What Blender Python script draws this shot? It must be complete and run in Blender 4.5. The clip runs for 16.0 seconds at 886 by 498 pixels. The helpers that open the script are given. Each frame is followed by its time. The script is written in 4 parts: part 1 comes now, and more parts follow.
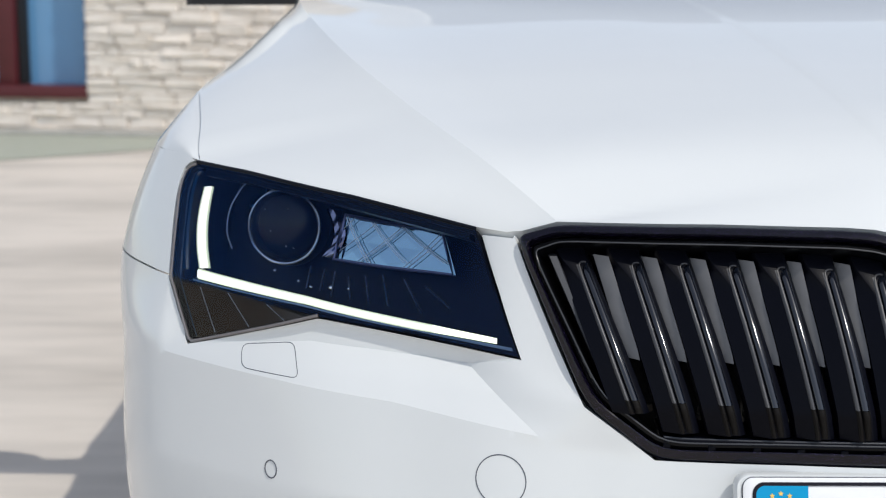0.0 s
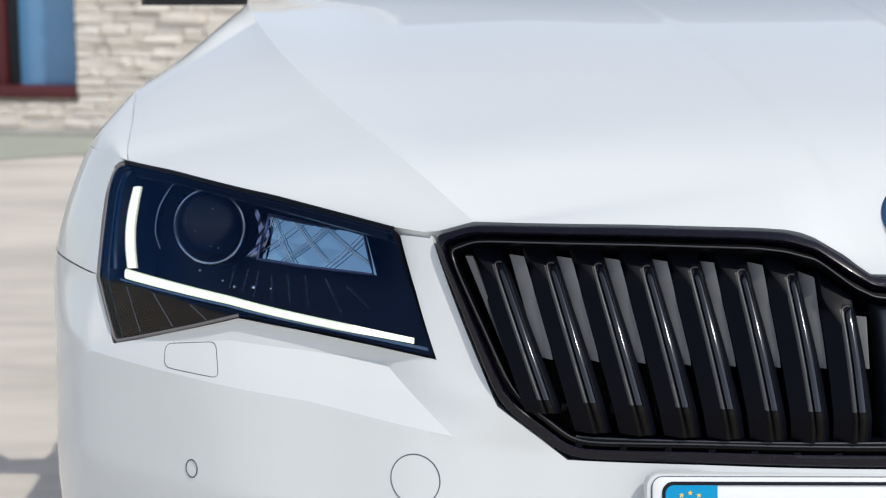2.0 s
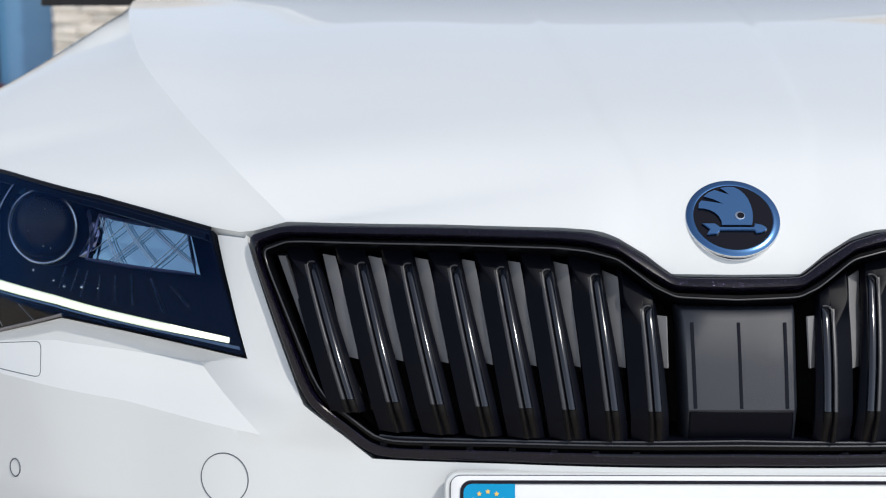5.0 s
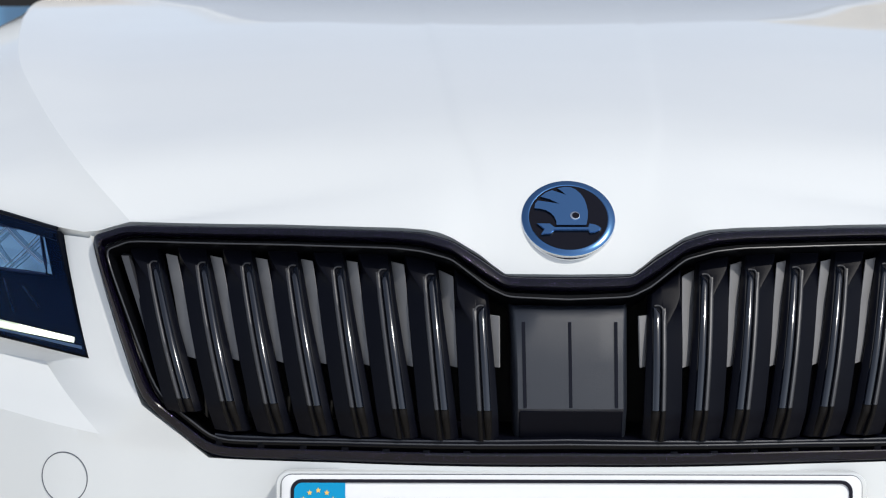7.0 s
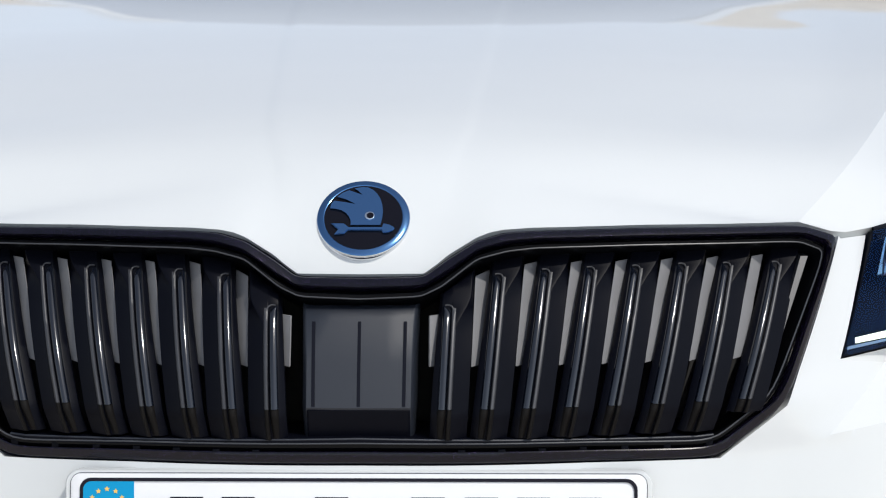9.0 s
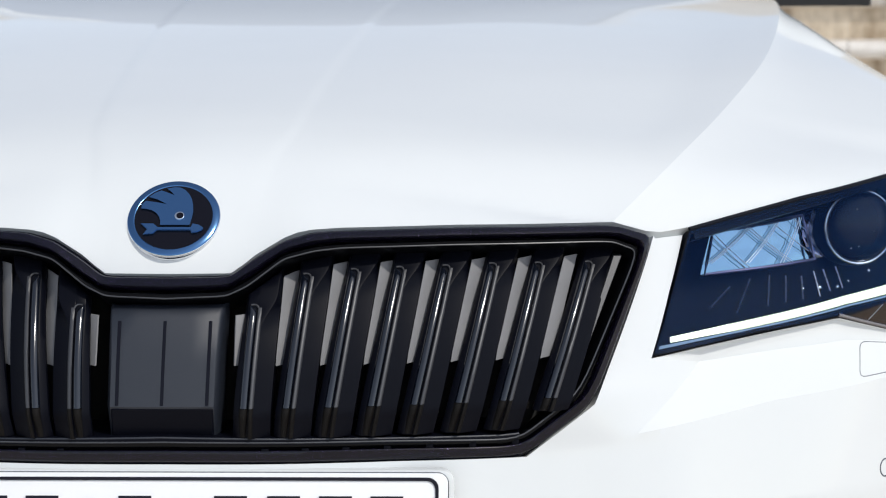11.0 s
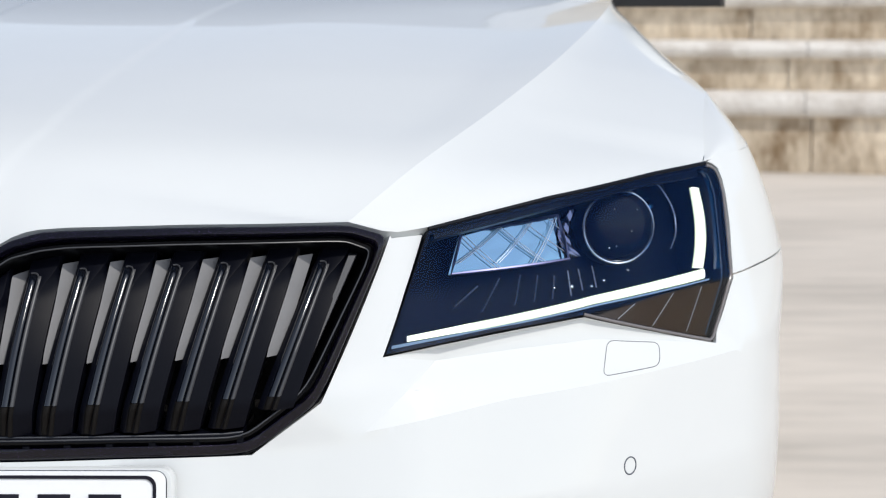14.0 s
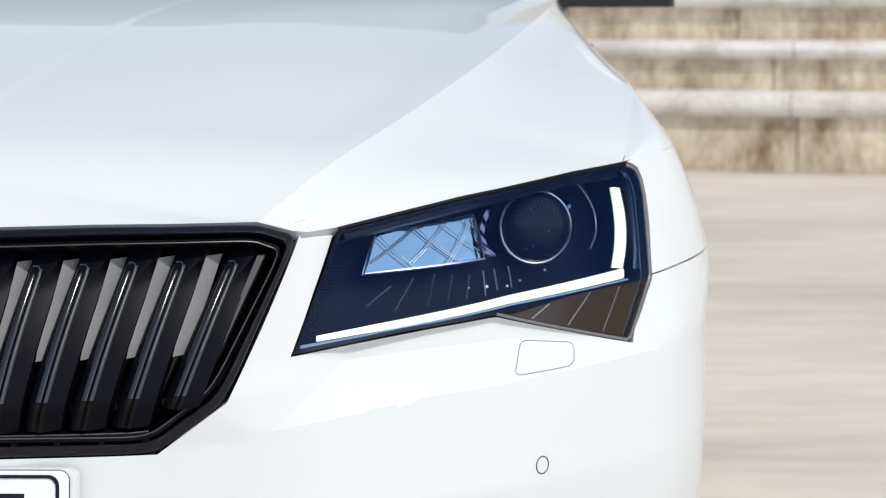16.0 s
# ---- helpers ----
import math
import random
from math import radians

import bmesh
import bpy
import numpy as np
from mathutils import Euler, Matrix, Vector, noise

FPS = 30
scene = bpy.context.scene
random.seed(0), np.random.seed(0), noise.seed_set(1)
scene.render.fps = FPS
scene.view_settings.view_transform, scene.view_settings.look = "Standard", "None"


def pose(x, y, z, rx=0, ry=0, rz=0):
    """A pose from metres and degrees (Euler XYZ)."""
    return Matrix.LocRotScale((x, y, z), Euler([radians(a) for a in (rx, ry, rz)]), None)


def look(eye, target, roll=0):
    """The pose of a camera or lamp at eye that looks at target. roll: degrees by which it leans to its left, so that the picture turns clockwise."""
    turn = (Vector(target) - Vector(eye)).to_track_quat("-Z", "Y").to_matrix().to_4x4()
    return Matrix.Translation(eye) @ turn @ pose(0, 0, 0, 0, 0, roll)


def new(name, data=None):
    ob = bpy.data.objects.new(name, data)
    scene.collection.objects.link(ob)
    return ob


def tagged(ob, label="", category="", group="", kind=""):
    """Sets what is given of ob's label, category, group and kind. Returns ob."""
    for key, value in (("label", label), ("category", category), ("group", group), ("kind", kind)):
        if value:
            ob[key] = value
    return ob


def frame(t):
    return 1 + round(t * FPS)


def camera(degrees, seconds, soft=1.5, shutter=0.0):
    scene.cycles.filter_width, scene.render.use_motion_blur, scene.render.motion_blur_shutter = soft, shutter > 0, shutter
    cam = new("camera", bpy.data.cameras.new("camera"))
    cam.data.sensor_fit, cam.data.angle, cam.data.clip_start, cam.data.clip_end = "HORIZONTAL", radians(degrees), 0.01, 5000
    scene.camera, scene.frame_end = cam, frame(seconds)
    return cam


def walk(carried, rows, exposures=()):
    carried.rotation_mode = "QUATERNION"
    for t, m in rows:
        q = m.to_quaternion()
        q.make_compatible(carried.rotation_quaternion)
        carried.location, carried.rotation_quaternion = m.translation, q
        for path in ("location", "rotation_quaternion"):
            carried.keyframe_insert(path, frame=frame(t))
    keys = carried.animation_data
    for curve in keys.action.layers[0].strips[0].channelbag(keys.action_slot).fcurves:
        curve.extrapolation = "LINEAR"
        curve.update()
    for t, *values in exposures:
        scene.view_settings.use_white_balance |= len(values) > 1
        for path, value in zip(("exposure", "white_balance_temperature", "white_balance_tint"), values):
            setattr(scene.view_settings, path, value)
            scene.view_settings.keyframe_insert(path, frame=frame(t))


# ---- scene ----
cam = camera(32.63, 16.0, 1.1)
# the slide: seconds and metres across the car's front
ROWS = [
    (0.0, -0.5137),
    (0.5, -0.4989),
    (1.0, -0.4753),
    (1.5, -0.4530),
    (2.0, -0.4331),
    (2.5, -0.4116),
    (3.0, -0.3831),
    (3.5, -0.3510),
    (6.0, -0.1834),
    (6.5, -0.1455),
    (7.0, -0.0986),
    (7.5, -0.0527),
    (8.0, -0.0036),
    (8.5, 0.0436),
    (9.0, 0.0942),
    (11.5, 0.3198),
    (12.0, 0.3673),
    (12.5, 0.4160),
    (13.0, 0.4661),
    (13.5, 0.5021),
    (14.0, 0.5340),
    (14.5, 0.5633),
    (15.0, 0.5893),
    (15.5, 0.6078),
    (16.0, 0.6240),
]
TILT, TURN, LEAN = 81.0, 0.726, -0.083
walk(cam, [(t, pose(x, -1.45 - 0.0270 * x, 1.02 + 0.0041 * x, TILT, 0, TURN) @ pose(0, 0, 0, 0, 0, LEAN)) for t, x in ROWS],
     exposures=[(0.0, 0.04, 6480, 10), (16.0, 0.04, 6480, 10)])
cam.data.dof.use_dof = True
cam.data.dof.focus_distance = 1.46
cam.data.dof.aperture_fstop = 8.0

from mathutils import geometry

# ---- light ----
SUN = Vector((0.55, -0.54, 1.0)).normalized()
world = bpy.data.worlds.new("world")
scene.world = world
world.use_nodes = True
_wn = world.node_tree.nodes
_sky = _wn.new("ShaderNodeTexSky")
_sky.sky_type, _sky.sun_disc = "NISHITA", False
_sky.dust_density, _sky.ozone_density, _sky.altitude = 0.7, 1.6, 300
_sky.sun_elevation, _sky.sun_rotation = math.asin(SUN.z), math.atan2(SUN.x, SUN.y)
_haze = _wn.new("ShaderNodeHueSaturation")
_haze.inputs["Saturation"].default_value = 0.54
world.node_tree.links.new(_sky.outputs[0], _haze.inputs["Color"])
world.node_tree.links.new(_haze.outputs[0], _wn["Background"].inputs[0])
_wn["Background"].inputs[1].default_value = 0.163
sun = new("sun", bpy.data.lights.new("sun", "SUN"))
sun.data.energy, sun.data.angle, sun.data.color = 2.50, radians(0.55), (1.0, 0.955, 0.88)
sun.matrix_world = look(SUN * 20, (0, 0, 0))


# ---- materials ----
def material(name, colour, rough=0.5, metal=0.0, coat=0.0, vary=0.0, size=40.0, bump=0.0, bump_size=300.0, second=None, stretch=(1, 1, 1), spec=0.5):
    """A principled material; vary mixes towards second (or a darker tone) by two scales of noise."""
    m = bpy.data.materials.new(name)
    m.use_nodes = True
    n, l = m.node_tree.nodes, m.node_tree.links
    p = n["Principled BSDF"]
    p.inputs["Roughness"].default_value, p.inputs["Metallic"].default_value = rough, metal
    p.inputs["Coat Weight"].default_value, p.inputs["Coat Roughness"].default_value = coat, 0.02
    p.inputs["Specular IOR Level"].default_value = spec
    p.inputs["Base Color"].default_value = (*colour, 1)
    if vary or bump:
        co = n.new("ShaderNodeTexCoord")
        mp = n.new("ShaderNodeMapping")
        mp.inputs["Scale"].default_value = stretch
        l.new(co.outputs["Object"], mp.inputs["Vector"])
    if vary:
        a, b = n.new("ShaderNodeTexNoise"), n.new("ShaderNodeTexNoise")
        a.inputs["Scale"].default_value, b.inputs["Scale"].default_value = size, size * 7
        a.inputs["Detail"].default_value = b.inputs["Detail"].default_value = 5
        l.new(mp.outputs[0], a.inputs["Vector"]), l.new(mp.outputs[0], b.inputs["Vector"])
        mix = n.new("ShaderNodeMath")
        mix.operation = "MULTIPLY_ADD"
        l.new(b.outputs["Fac"], mix.inputs[0])
        mix.inputs[1].default_value = 0.5
        l.new(a.outputs["Fac"], mix.inputs[2])
        ramp = n.new("ShaderNodeMapRange")
        ramp.inputs["From Min"].default_value, ramp.inputs["From Max"].default_value = 0.5, 1.0
        ramp.inputs["To Max"].default_value = vary
        l.new(mix.outputs[0], ramp.inputs["Value"])
        cm = n.new("ShaderNodeMix")
        cm.data_type = "RGBA"
        cm.inputs["A"].default_value = (*colour, 1)
        cm.inputs["B"].default_value = (*(second or [v * 0.4 for v in colour]), 1)
        l.new(ramp.outputs["Result"], cm.inputs["Factor"])
        l.new(cm.outputs["Result"], p.inputs["Base Color"])
    if bump:
        t, u = n.new("ShaderNodeTexNoise"), n.new("ShaderNodeBump")
        t.inputs["Scale"].default_value, t.inputs["Detail"].default_value = bump_size, 6
        u.inputs["Strength"].default_value, u.inputs["Distance"].default_value = bump, 0.01
        l.new(mp.outputs[0], t.inputs["Vector"]), l.new(t.outputs["Fac"], u.inputs["Height"]), l.new(u.outputs[0], p.inputs["Normal"])
    return m


def flake_paint(name, colour, flake, scale, cut, amount):
    """Dark gloss paint with fine metallic flakes, each turned its own way, under a clear coat."""
    m = material(name, colour, 0.22, 0.0, 0.45, spec=0.12)
    n, l = m.node_tree.nodes, m.node_tree.links
    p = n["Principled BSDF"]
    co, v, r, cm = n.new("ShaderNodeTexCoord"), n.new("ShaderNodeTexVoronoi"), n.new("ShaderNodeMapRange"), n.new("ShaderNodeMix")
    v.inputs["Scale"].default_value = scale
    l.new(co.outputs["Object"], v.inputs["Vector"])
    sep = n.new("ShaderNodeSeparateColor")
    l.new(v.outputs["Color"], sep.inputs[0])
    r.inputs["From Min"].default_value, r.inputs["From Max"].default_value, r.inputs["To Max"].default_value = cut, cut + 0.02, amount
    l.new(sep.outputs[0], r.inputs["Value"])
    cm.data_type = "RGBA"
    cm.inputs["A"].default_value, cm.inputs["B"].default_value = (*colour, 1), (*flake, 1)
    l.new(r.outputs["Result"], cm.inputs["Factor"])
    l.new(cm.outputs["Result"], p.inputs["Base Color"])
    l.new(r.outputs["Result"], p.inputs["Metallic"])
    g, half, tilt, add, norm = n.new("ShaderNodeNewGeometry"), n.new("ShaderNodeVectorMath"), n.new("ShaderNodeVectorMath"), n.new("ShaderNodeVectorMath"), n.new("ShaderNodeVectorMath")
    half.operation, tilt.operation, add.operation, norm.operation = "SUBTRACT", "SCALE", "ADD", "NORMALIZE"
    half.inputs[1].default_value = (0.5, 0.5, 0.5)
    size = n.new("ShaderNodeMath")
    size.operation = "MULTIPLY"
    size.inputs[1].default_value = 0.55
    l.new(r.outputs["Result"], size.inputs[0]), l.new(size.outputs[0], tilt.inputs["Scale"])
    l.new(v.outputs["Color"], half.inputs[0]), l.new(half.outputs[0], tilt.inputs[0])
    l.new(g.outputs["Normal"], add.inputs[0]), l.new(tilt.outputs[0], add.inputs[1]), l.new(add.outputs[0], norm.inputs[0])
    l.new(norm.outputs[0], p.inputs["Normal"])
    return m


def clear_glass(name, tint, gloss_scale=1.0, sheen=(1, 1, 1)):
    """Thin clear cover: what is behind shows through, and it mirrors by Fresnel."""
    m = bpy.data.materials.new(name)
    m.use_nodes = True
    n, l = m.node_tree.nodes, m.node_tree.links
    n.remove(n["Principled BSDF"])
    a, g, f, x, k = (n.new(f"ShaderNode{q}") for q in ("BsdfTransparent", "BsdfGlossy", "Fresnel", "MixShader", "Math"))
    a.inputs[0].default_value = (*tint, 1)
    g.inputs["Roughness"].default_value = 0.0
    g.inputs["Color"].default_value = (*sheen, 1)
    f.inputs["IOR"].default_value = 1.55
    k.operation = "MULTIPLY"
    k.use_clamp = True
    k.inputs[1].default_value = gloss_scale
    l.new(f.outputs[0], k.inputs[0]), l.new(k.outputs[0], x.inputs[0])
    l.new(a.outputs[0], x.inputs[1]), l.new(g.outputs[0], x.inputs[2])
    l.new(x.outputs[0], n["Material Output"].inputs[0])
    return m


def glow(name, colour, strength):
    m = material(name, colour, 0.3)
    p = m.node_tree.nodes["Principled BSDF"]
    p.inputs["Emission Color"].default_value, p.inputs["Emission Strength"].default_value = (*colour, 1), strength
    return m


WHITE = material("white_paint", (0.675, 0.695, 0.694), 0.6, 0, 1.0, 0.03, 3.0, 0.0, 900, spec=0.1)
GAP = material("shaded_gap", (0.40, 0.45, 0.52), 0.6)
SEAM = material("seam_shadow", (0.10, 0.11, 0.13), 0.6)
GLOSS = flake_paint("black_flake_paint", (0.0016, 0.0013, 0.0045), (0.13, 0.095, 0.25), 2300, 0.95, 0.45)
SATIN = material("satin_black_plastic", (0.0019, 0.0023, 0.0052), 0.42, 0, 0.0, 0.4, 60, 0.05, 1500, (0.0032, 0.0038, 0.0075), spec=0.09)
EDGE = material("dark_grey_edge", (0.05, 0.053, 0.06), 0.35, 0, 0, 0.3, 60)
RIM = material("semi_gloss_black_plastic", (0.003, 0.0033, 0.0045), 0.30, 0, 0.0, 0.3, 60, 0.03, 1500, spec=0.16)
TRIM = material("gloss_black_plastic", (0.003, 0.0045, 0.009), 0.14, 0, 0.55, 0.3, 80, 0.0, 900, (0.005, 0.007, 0.012), spec=0.62)
BEAD = material("satin_grey_plastic", (0.022, 0.023, 0.028), 0.48, 0, 0, 0.3, 60, 0.03, 1500, spec=0.9)
FOOT = material("dusty_black_plastic", (0.0050, 0.0044, 0.0042), 0.55, 0, 0, 0.5, 60, 0.1, 900, (0.011, 0.0095, 0.0085), spec=0.12)
RETAINER = material("dusty_retainer", (0.10, 0.085, 0.07), 0.8, 0, 0, 0.8, 500, 0.4, 700, (0.02, 0.018, 0.016))
MATT = material("matt_black_plastic", (0.010, 0.010, 0.011), 0.75, 0, 0, 0.5, 30, 0.1, 900)
GREY = material("grey_plastic", (0.215, 0.215, 0.222), 0.6, 0, 0, 0.15, 30, 0.05, 700)
RADAR = material("grained_dark_plastic", (0.012, 0.0155, 0.024), 0.44, 0, 0, 0.25, 60, 0.15, 1600, (0.019, 0.022, 0.030), spec=0.58)
SATINCHROME = material("satin_chrome", (0.92, 0.94, 0.97), 0.34, 1.0)
RIBMETAL = material("dull_rib_metal", (0.80, 0.84, 0.92), 0.4, 1.0)
VIOLETMETAL = material("violet_grey_metal", (0.20, 0.19, 0.30), 0.3, 1.0)
CHROME = material("chrome", (0.75, 0.77, 0.80), 0.07, 1.0)
DARKCHROME = material("blue_grey_metal", (0.105, 0.225, 0.42), 0.16, 1.0)
BLACKDISC = material("black_enamel", (0.004, 0.004, 0.008), 0.2, 0, 0.0, spec=0.2)
HOUSING = material("headlight_housing", (0.0025, 0.004, 0.009), 0.35, 0, 0.0, 0.4, 40, spec=0.15)
CRYSTAL = material("faceted_reflector", (0.33, 0.50, 0.60), 0.05, 1.0)
SMOKE = material("smoked_plastic", (0.060, 0.038, 0.023), 0.15, 0, 0.3, 0.5, 30)
LIGHTGUIDE = material("light_guide", (0.34, 0.48, 0.62), 0.15, 0, 1.0)
BLUETRIM = material("blue_side_trim", (0.010, 0.055, 0.15), 0.25, 0, 0.4, 0.3, 60)
BEZEL = material("dark_blue_bezel", (0.05, 0.09, 0.16), 0.12, 0, 0.6)
MARKERLENS = clear_glass("side_marker_cover", (0.92, 0.92, 0.92), 1.0, (0.40, 0.36, 0.32))
RINGGLASS = material("projector_ring_glass", (0.78, 0.82, 0.90), 0.25, 1.0)
GLINT = material("glint_metal", (0.92, 0.94, 0.97), 0.22, 1.0)
DIMRIB = material("dim_rib_metal", (0.60, 0.66, 0.78), 0.3, 1.0)
FACET = material("lavender_facets", (0.24, 0.24, 0.34), 0.12, 1.0)
LENSRIM = material("clear_lens_rim", (0.17, 0.155, 0.155), 0.2, 0, 0.5, 0.3, 60)
# sheen tint paints the cover's reflections the deep blue of a clear sky
LENS = clear_glass("headlight_cover", (0.90, 0.94, 1.0), 1.0, (0.09, 0.25, 0.62))
BALL = material("projector_glass", (0.005, 0.006, 0.010), 0.07, 0, 0.0, spec=0.22)
LED = glow("led_white", (1.0, 0.98, 0.88), 1.2)
LEDEDGE = glow("led_edge_glow", (0.80, 0.86, 0.60), 0.5)
PLATE = material("plate_white", (0.78, 0.79, 0.80), 0.35, 0, 0.2, 0.05, 40)
PLATEBLACK = material("plate_black", (0.012, 0.012, 0.02), 0.6, spec=0.15)
PLATEBLUE = material("plate_blue", (0.002, 0.29, 0.56), 0.5, spec=0.2)
STAR = material("star_yellow", (0.85, 0.55, 0.12), 0.4)
GLASS = material("dark_window_glass", (0.10, 0.11, 0.12), 0.03, 0, 1.0, spec=1.0)
RUBBER = material("tyre_rubber", (0.02, 0.02, 0.02), 0.8, 0, 0, 0.3, 60, 0.2, 400)
ALLOY = material("alloy", (0.5, 0.5, 0.52), 0.25, 1.0)
PAVING = material("pale_paving", (0.66, 0.60, 0.53), 0.8, 0, 0, 0.55, 0.9, 0.25, 60, (0.36, 0.33, 0.29), (0.35, 1.6, 1))
STONE = material("pale_wall_stone", (0.80, 0.74, 0.67), 0.85, 0, 0, 0.6, 3, 0.7, 30, (0.62, 0.52, 0.41))
MORTAR = material("mortar", (0.64, 0.57, 0.47), 0.9, 0, 0, 0.4, 10, 0.4, 90)
STEP = material("travertine", (0.79, 0.67, 0.51), 0.8, 0, 0, 1.0, 4.5, 0.7, 40, (0.26, 0.175, 0.095), (1, 1, 0.4))
NOSING = material("pale_limestone", (0.76, 0.72, 0.66), 0.7, 0, 0, 0.6, 4, 0.4, 60, (0.40, 0.34, 0.28))
REDFRAME = material("dark_red_frame", (0.10, 0.014, 0.018), 0.45, 0, 0, 0.3, 8)
KERB = material("pale_kerb", (0.50, 0.48, 0.44), 0.8, 0, 0, 0.4, 5, 0.3, 60)
GRASS = material("short_grass", (0.36, 0.39, 0.32), 0.9, 0, 0, 0.6, 12, 0.6, 200, (0.46, 0.45, 0.39))
# the sky's blue reflection is painted into the pane's base colour
PANE = material("pane_painted_sky_blue", (0.14, 0.33, 0.57), 0.03, 0, 0.0)
# pale blue-grey base imitates bright sky mirrored in the windscreen
SCREEN = material("windscreen_painted_sky", (0.25, 0.29, 0.34), 0.03, 0, 1.0, spec=1.0)
for m in (GLASS, SCREEN):
    m.node_tree.nodes["Principled BSDF"].inputs["IOR"].default_value = 2.4
PANE.node_tree.nodes["Principled BSDF"].inputs["IOR"].default_value = 1.65


def varied(m, amount):
    """Lets each object or loose piece differ a little in tone."""
    n, l = m.node_tree.nodes, m.node_tree.links
    p = n["Principled BSDF"]
    old = p.inputs["Base Color"].links[0].from_socket
    o, g, add, h = n.new("ShaderNodeObjectInfo"), n.new("ShaderNodeNewGeometry"), n.new("ShaderNodeMath"), n.new("ShaderNodeHueSaturation")
    l.new(o.outputs["Random"], add.inputs[0]), l.new(g.outputs["Random Per Island"], add.inputs[1])
    r = n.new("ShaderNodeMapRange")
    r.inputs["From Max"].default_value = 2.0
    r.inputs["To Min"].default_value, r.inputs["To Max"].default_value = 1 - amount, 1 + amount
    l.new(add.outputs[0], r.inputs["Value"]), l.new(r.outputs["Result"], h.inputs["Value"])
    l.new(old, h.inputs["Color"]), l.new(h.outputs[0], p.inputs["Base Color"])


def contrast(m, low, high):
    """Narrows the range over which a material's stains come in."""
    for n in m.node_tree.nodes:
        if n.type == "MAP_RANGE" and n.inputs["From Min"].default_value == 0.5:
            n.inputs["From Min"].default_value, n.inputs["From Max"].default_value = low, high


for m in (NOSING, PAVING):
    contrast(m, 0.64, 0.92)
contrast(STEP, 0.62, 1.0)
contrast(STONE, 0.6, 0.95)
varied(STONE, 0.14)
varied(STEP, 0.25)


# ---- mesh helpers ----
def part(name, bm, mat, parent=None, label="", smooth=True, outward=False):
    """Links a bmesh as one mesh object, under its thing where one is given."""
    bmesh.ops.recalc_face_normals(bm, faces=bm.faces)
    if outward and sum(f.normal.y * f.calc_area() for f in bm.faces) > 0:
        bmesh.ops.reverse_faces(bm, faces=bm.faces)
    if smooth:
        for f in bm.faces:
            f.smooth = True
        for e in bm.edges:
            if len(e.link_faces) == 2 and e.calc_face_angle(0) > 0.66:
                e.smooth = False
    me = bpy.data.meshes.new(name)
    bm.to_mesh(me)
    bm.free()
    me.materials.append(mat)
    ob = new(name, me)
    if parent:
        ob.parent = parent
    return tagged(ob, label)


def thing(name, label, category, at=(0, 0, 0), group=""):
    return tagged(new(name), label, category, group) if at == (0, 0, 0) else moved(tagged(new(name), label, category, group), at)


def moved(ob, at):
    ob.location = at
    return ob


def box(x0, x1, y0, y1, z0, z1, bevel=0.0, bm=None):
    bm = bm or bmesh.new()
    r = bmesh.ops.create_cube(bm, size=1.0, matrix=Matrix.LocRotScale(((x0 + x1) / 2, (y0 + y1) / 2, (z0 + z1) / 2), None, (x1 - x0, y1 - y0, z1 - z0)))
    if bevel:
        es = list({e for v in r["verts"] for e in v.link_edges})
        bmesh.ops.bevel(bm, geom=es, offset=bevel, segments=2, affect="EDGES", profile=0.5)
    return bm


def loft(rings, closed=True, caps=True, bm=None):
    """Skins a list of rings of the same count."""
    bm = bm or bmesh.new()
    vs = [[bm.verts.new(p) for p in ring] for ring in rings]
    n = len(rings[0])
    for a, b in zip(vs, vs[1:]):
        for i in range(n if closed else n - 1):
            j = (i + 1) % n
            bm.faces.new((a[i], a[j], b[j], b[i]))
    if caps and closed:
        bm.faces.new(vs[0]), bm.faces.new(vs[-1])
    return bm


def tube(points, radius, sides=8, closed=False, bm=None):
    """A round rod along the points."""
    pts = [Vector(p) for p in points]
    rings = []
    for i, p in enumerate(pts):
        a = pts[i - 1] if (i or closed) else p
        b = pts[(i + 1) % len(pts)] if (closed or i + 1 < len(pts)) else p
        q = (b - a).to_track_quat("Z", "Y")
        rings.append([p + q @ Vector((radius * math.cos(t), radius * math.sin(t), 0)) for t in (2 * math.pi * k / sides for k in range(sides))])
    if closed:
        rings.append(rings[0])
    bm = loft(rings, True, not closed, bm)
    if closed:
        bmesh.ops.remove_doubles(bm, verts=bm.verts, dist=1e-6)
    return bm


def inside(poly, pts):
    """Which of the points lie within the polygon."""
    x, y = pts[:, 0], pts[:, 1]
    hit = np.zeros(len(pts), bool)
    for (x0, y0), (x1, y1) in zip(poly, np.roll(poly, -1, axis=0)):
        if y0 == y1:
            continue
        c = ((y0 > y) != (y1 > y)) & (x < (x1 - x0) * (y - y0) / (y1 - y0) + x0)
        hit ^= c
    return hit


def dense(poly, step):
    """The polygon's outline with points no further apart than step."""
    out = []
    for a, b in zip(poly, np.roll(poly, -1, axis=0)):
        k = max(1, int(math.ceil(np.hypot(*(b - a)) / step)))
        out += [a + (b - a) * i / k for i in range(k)]
    return np.array(out)


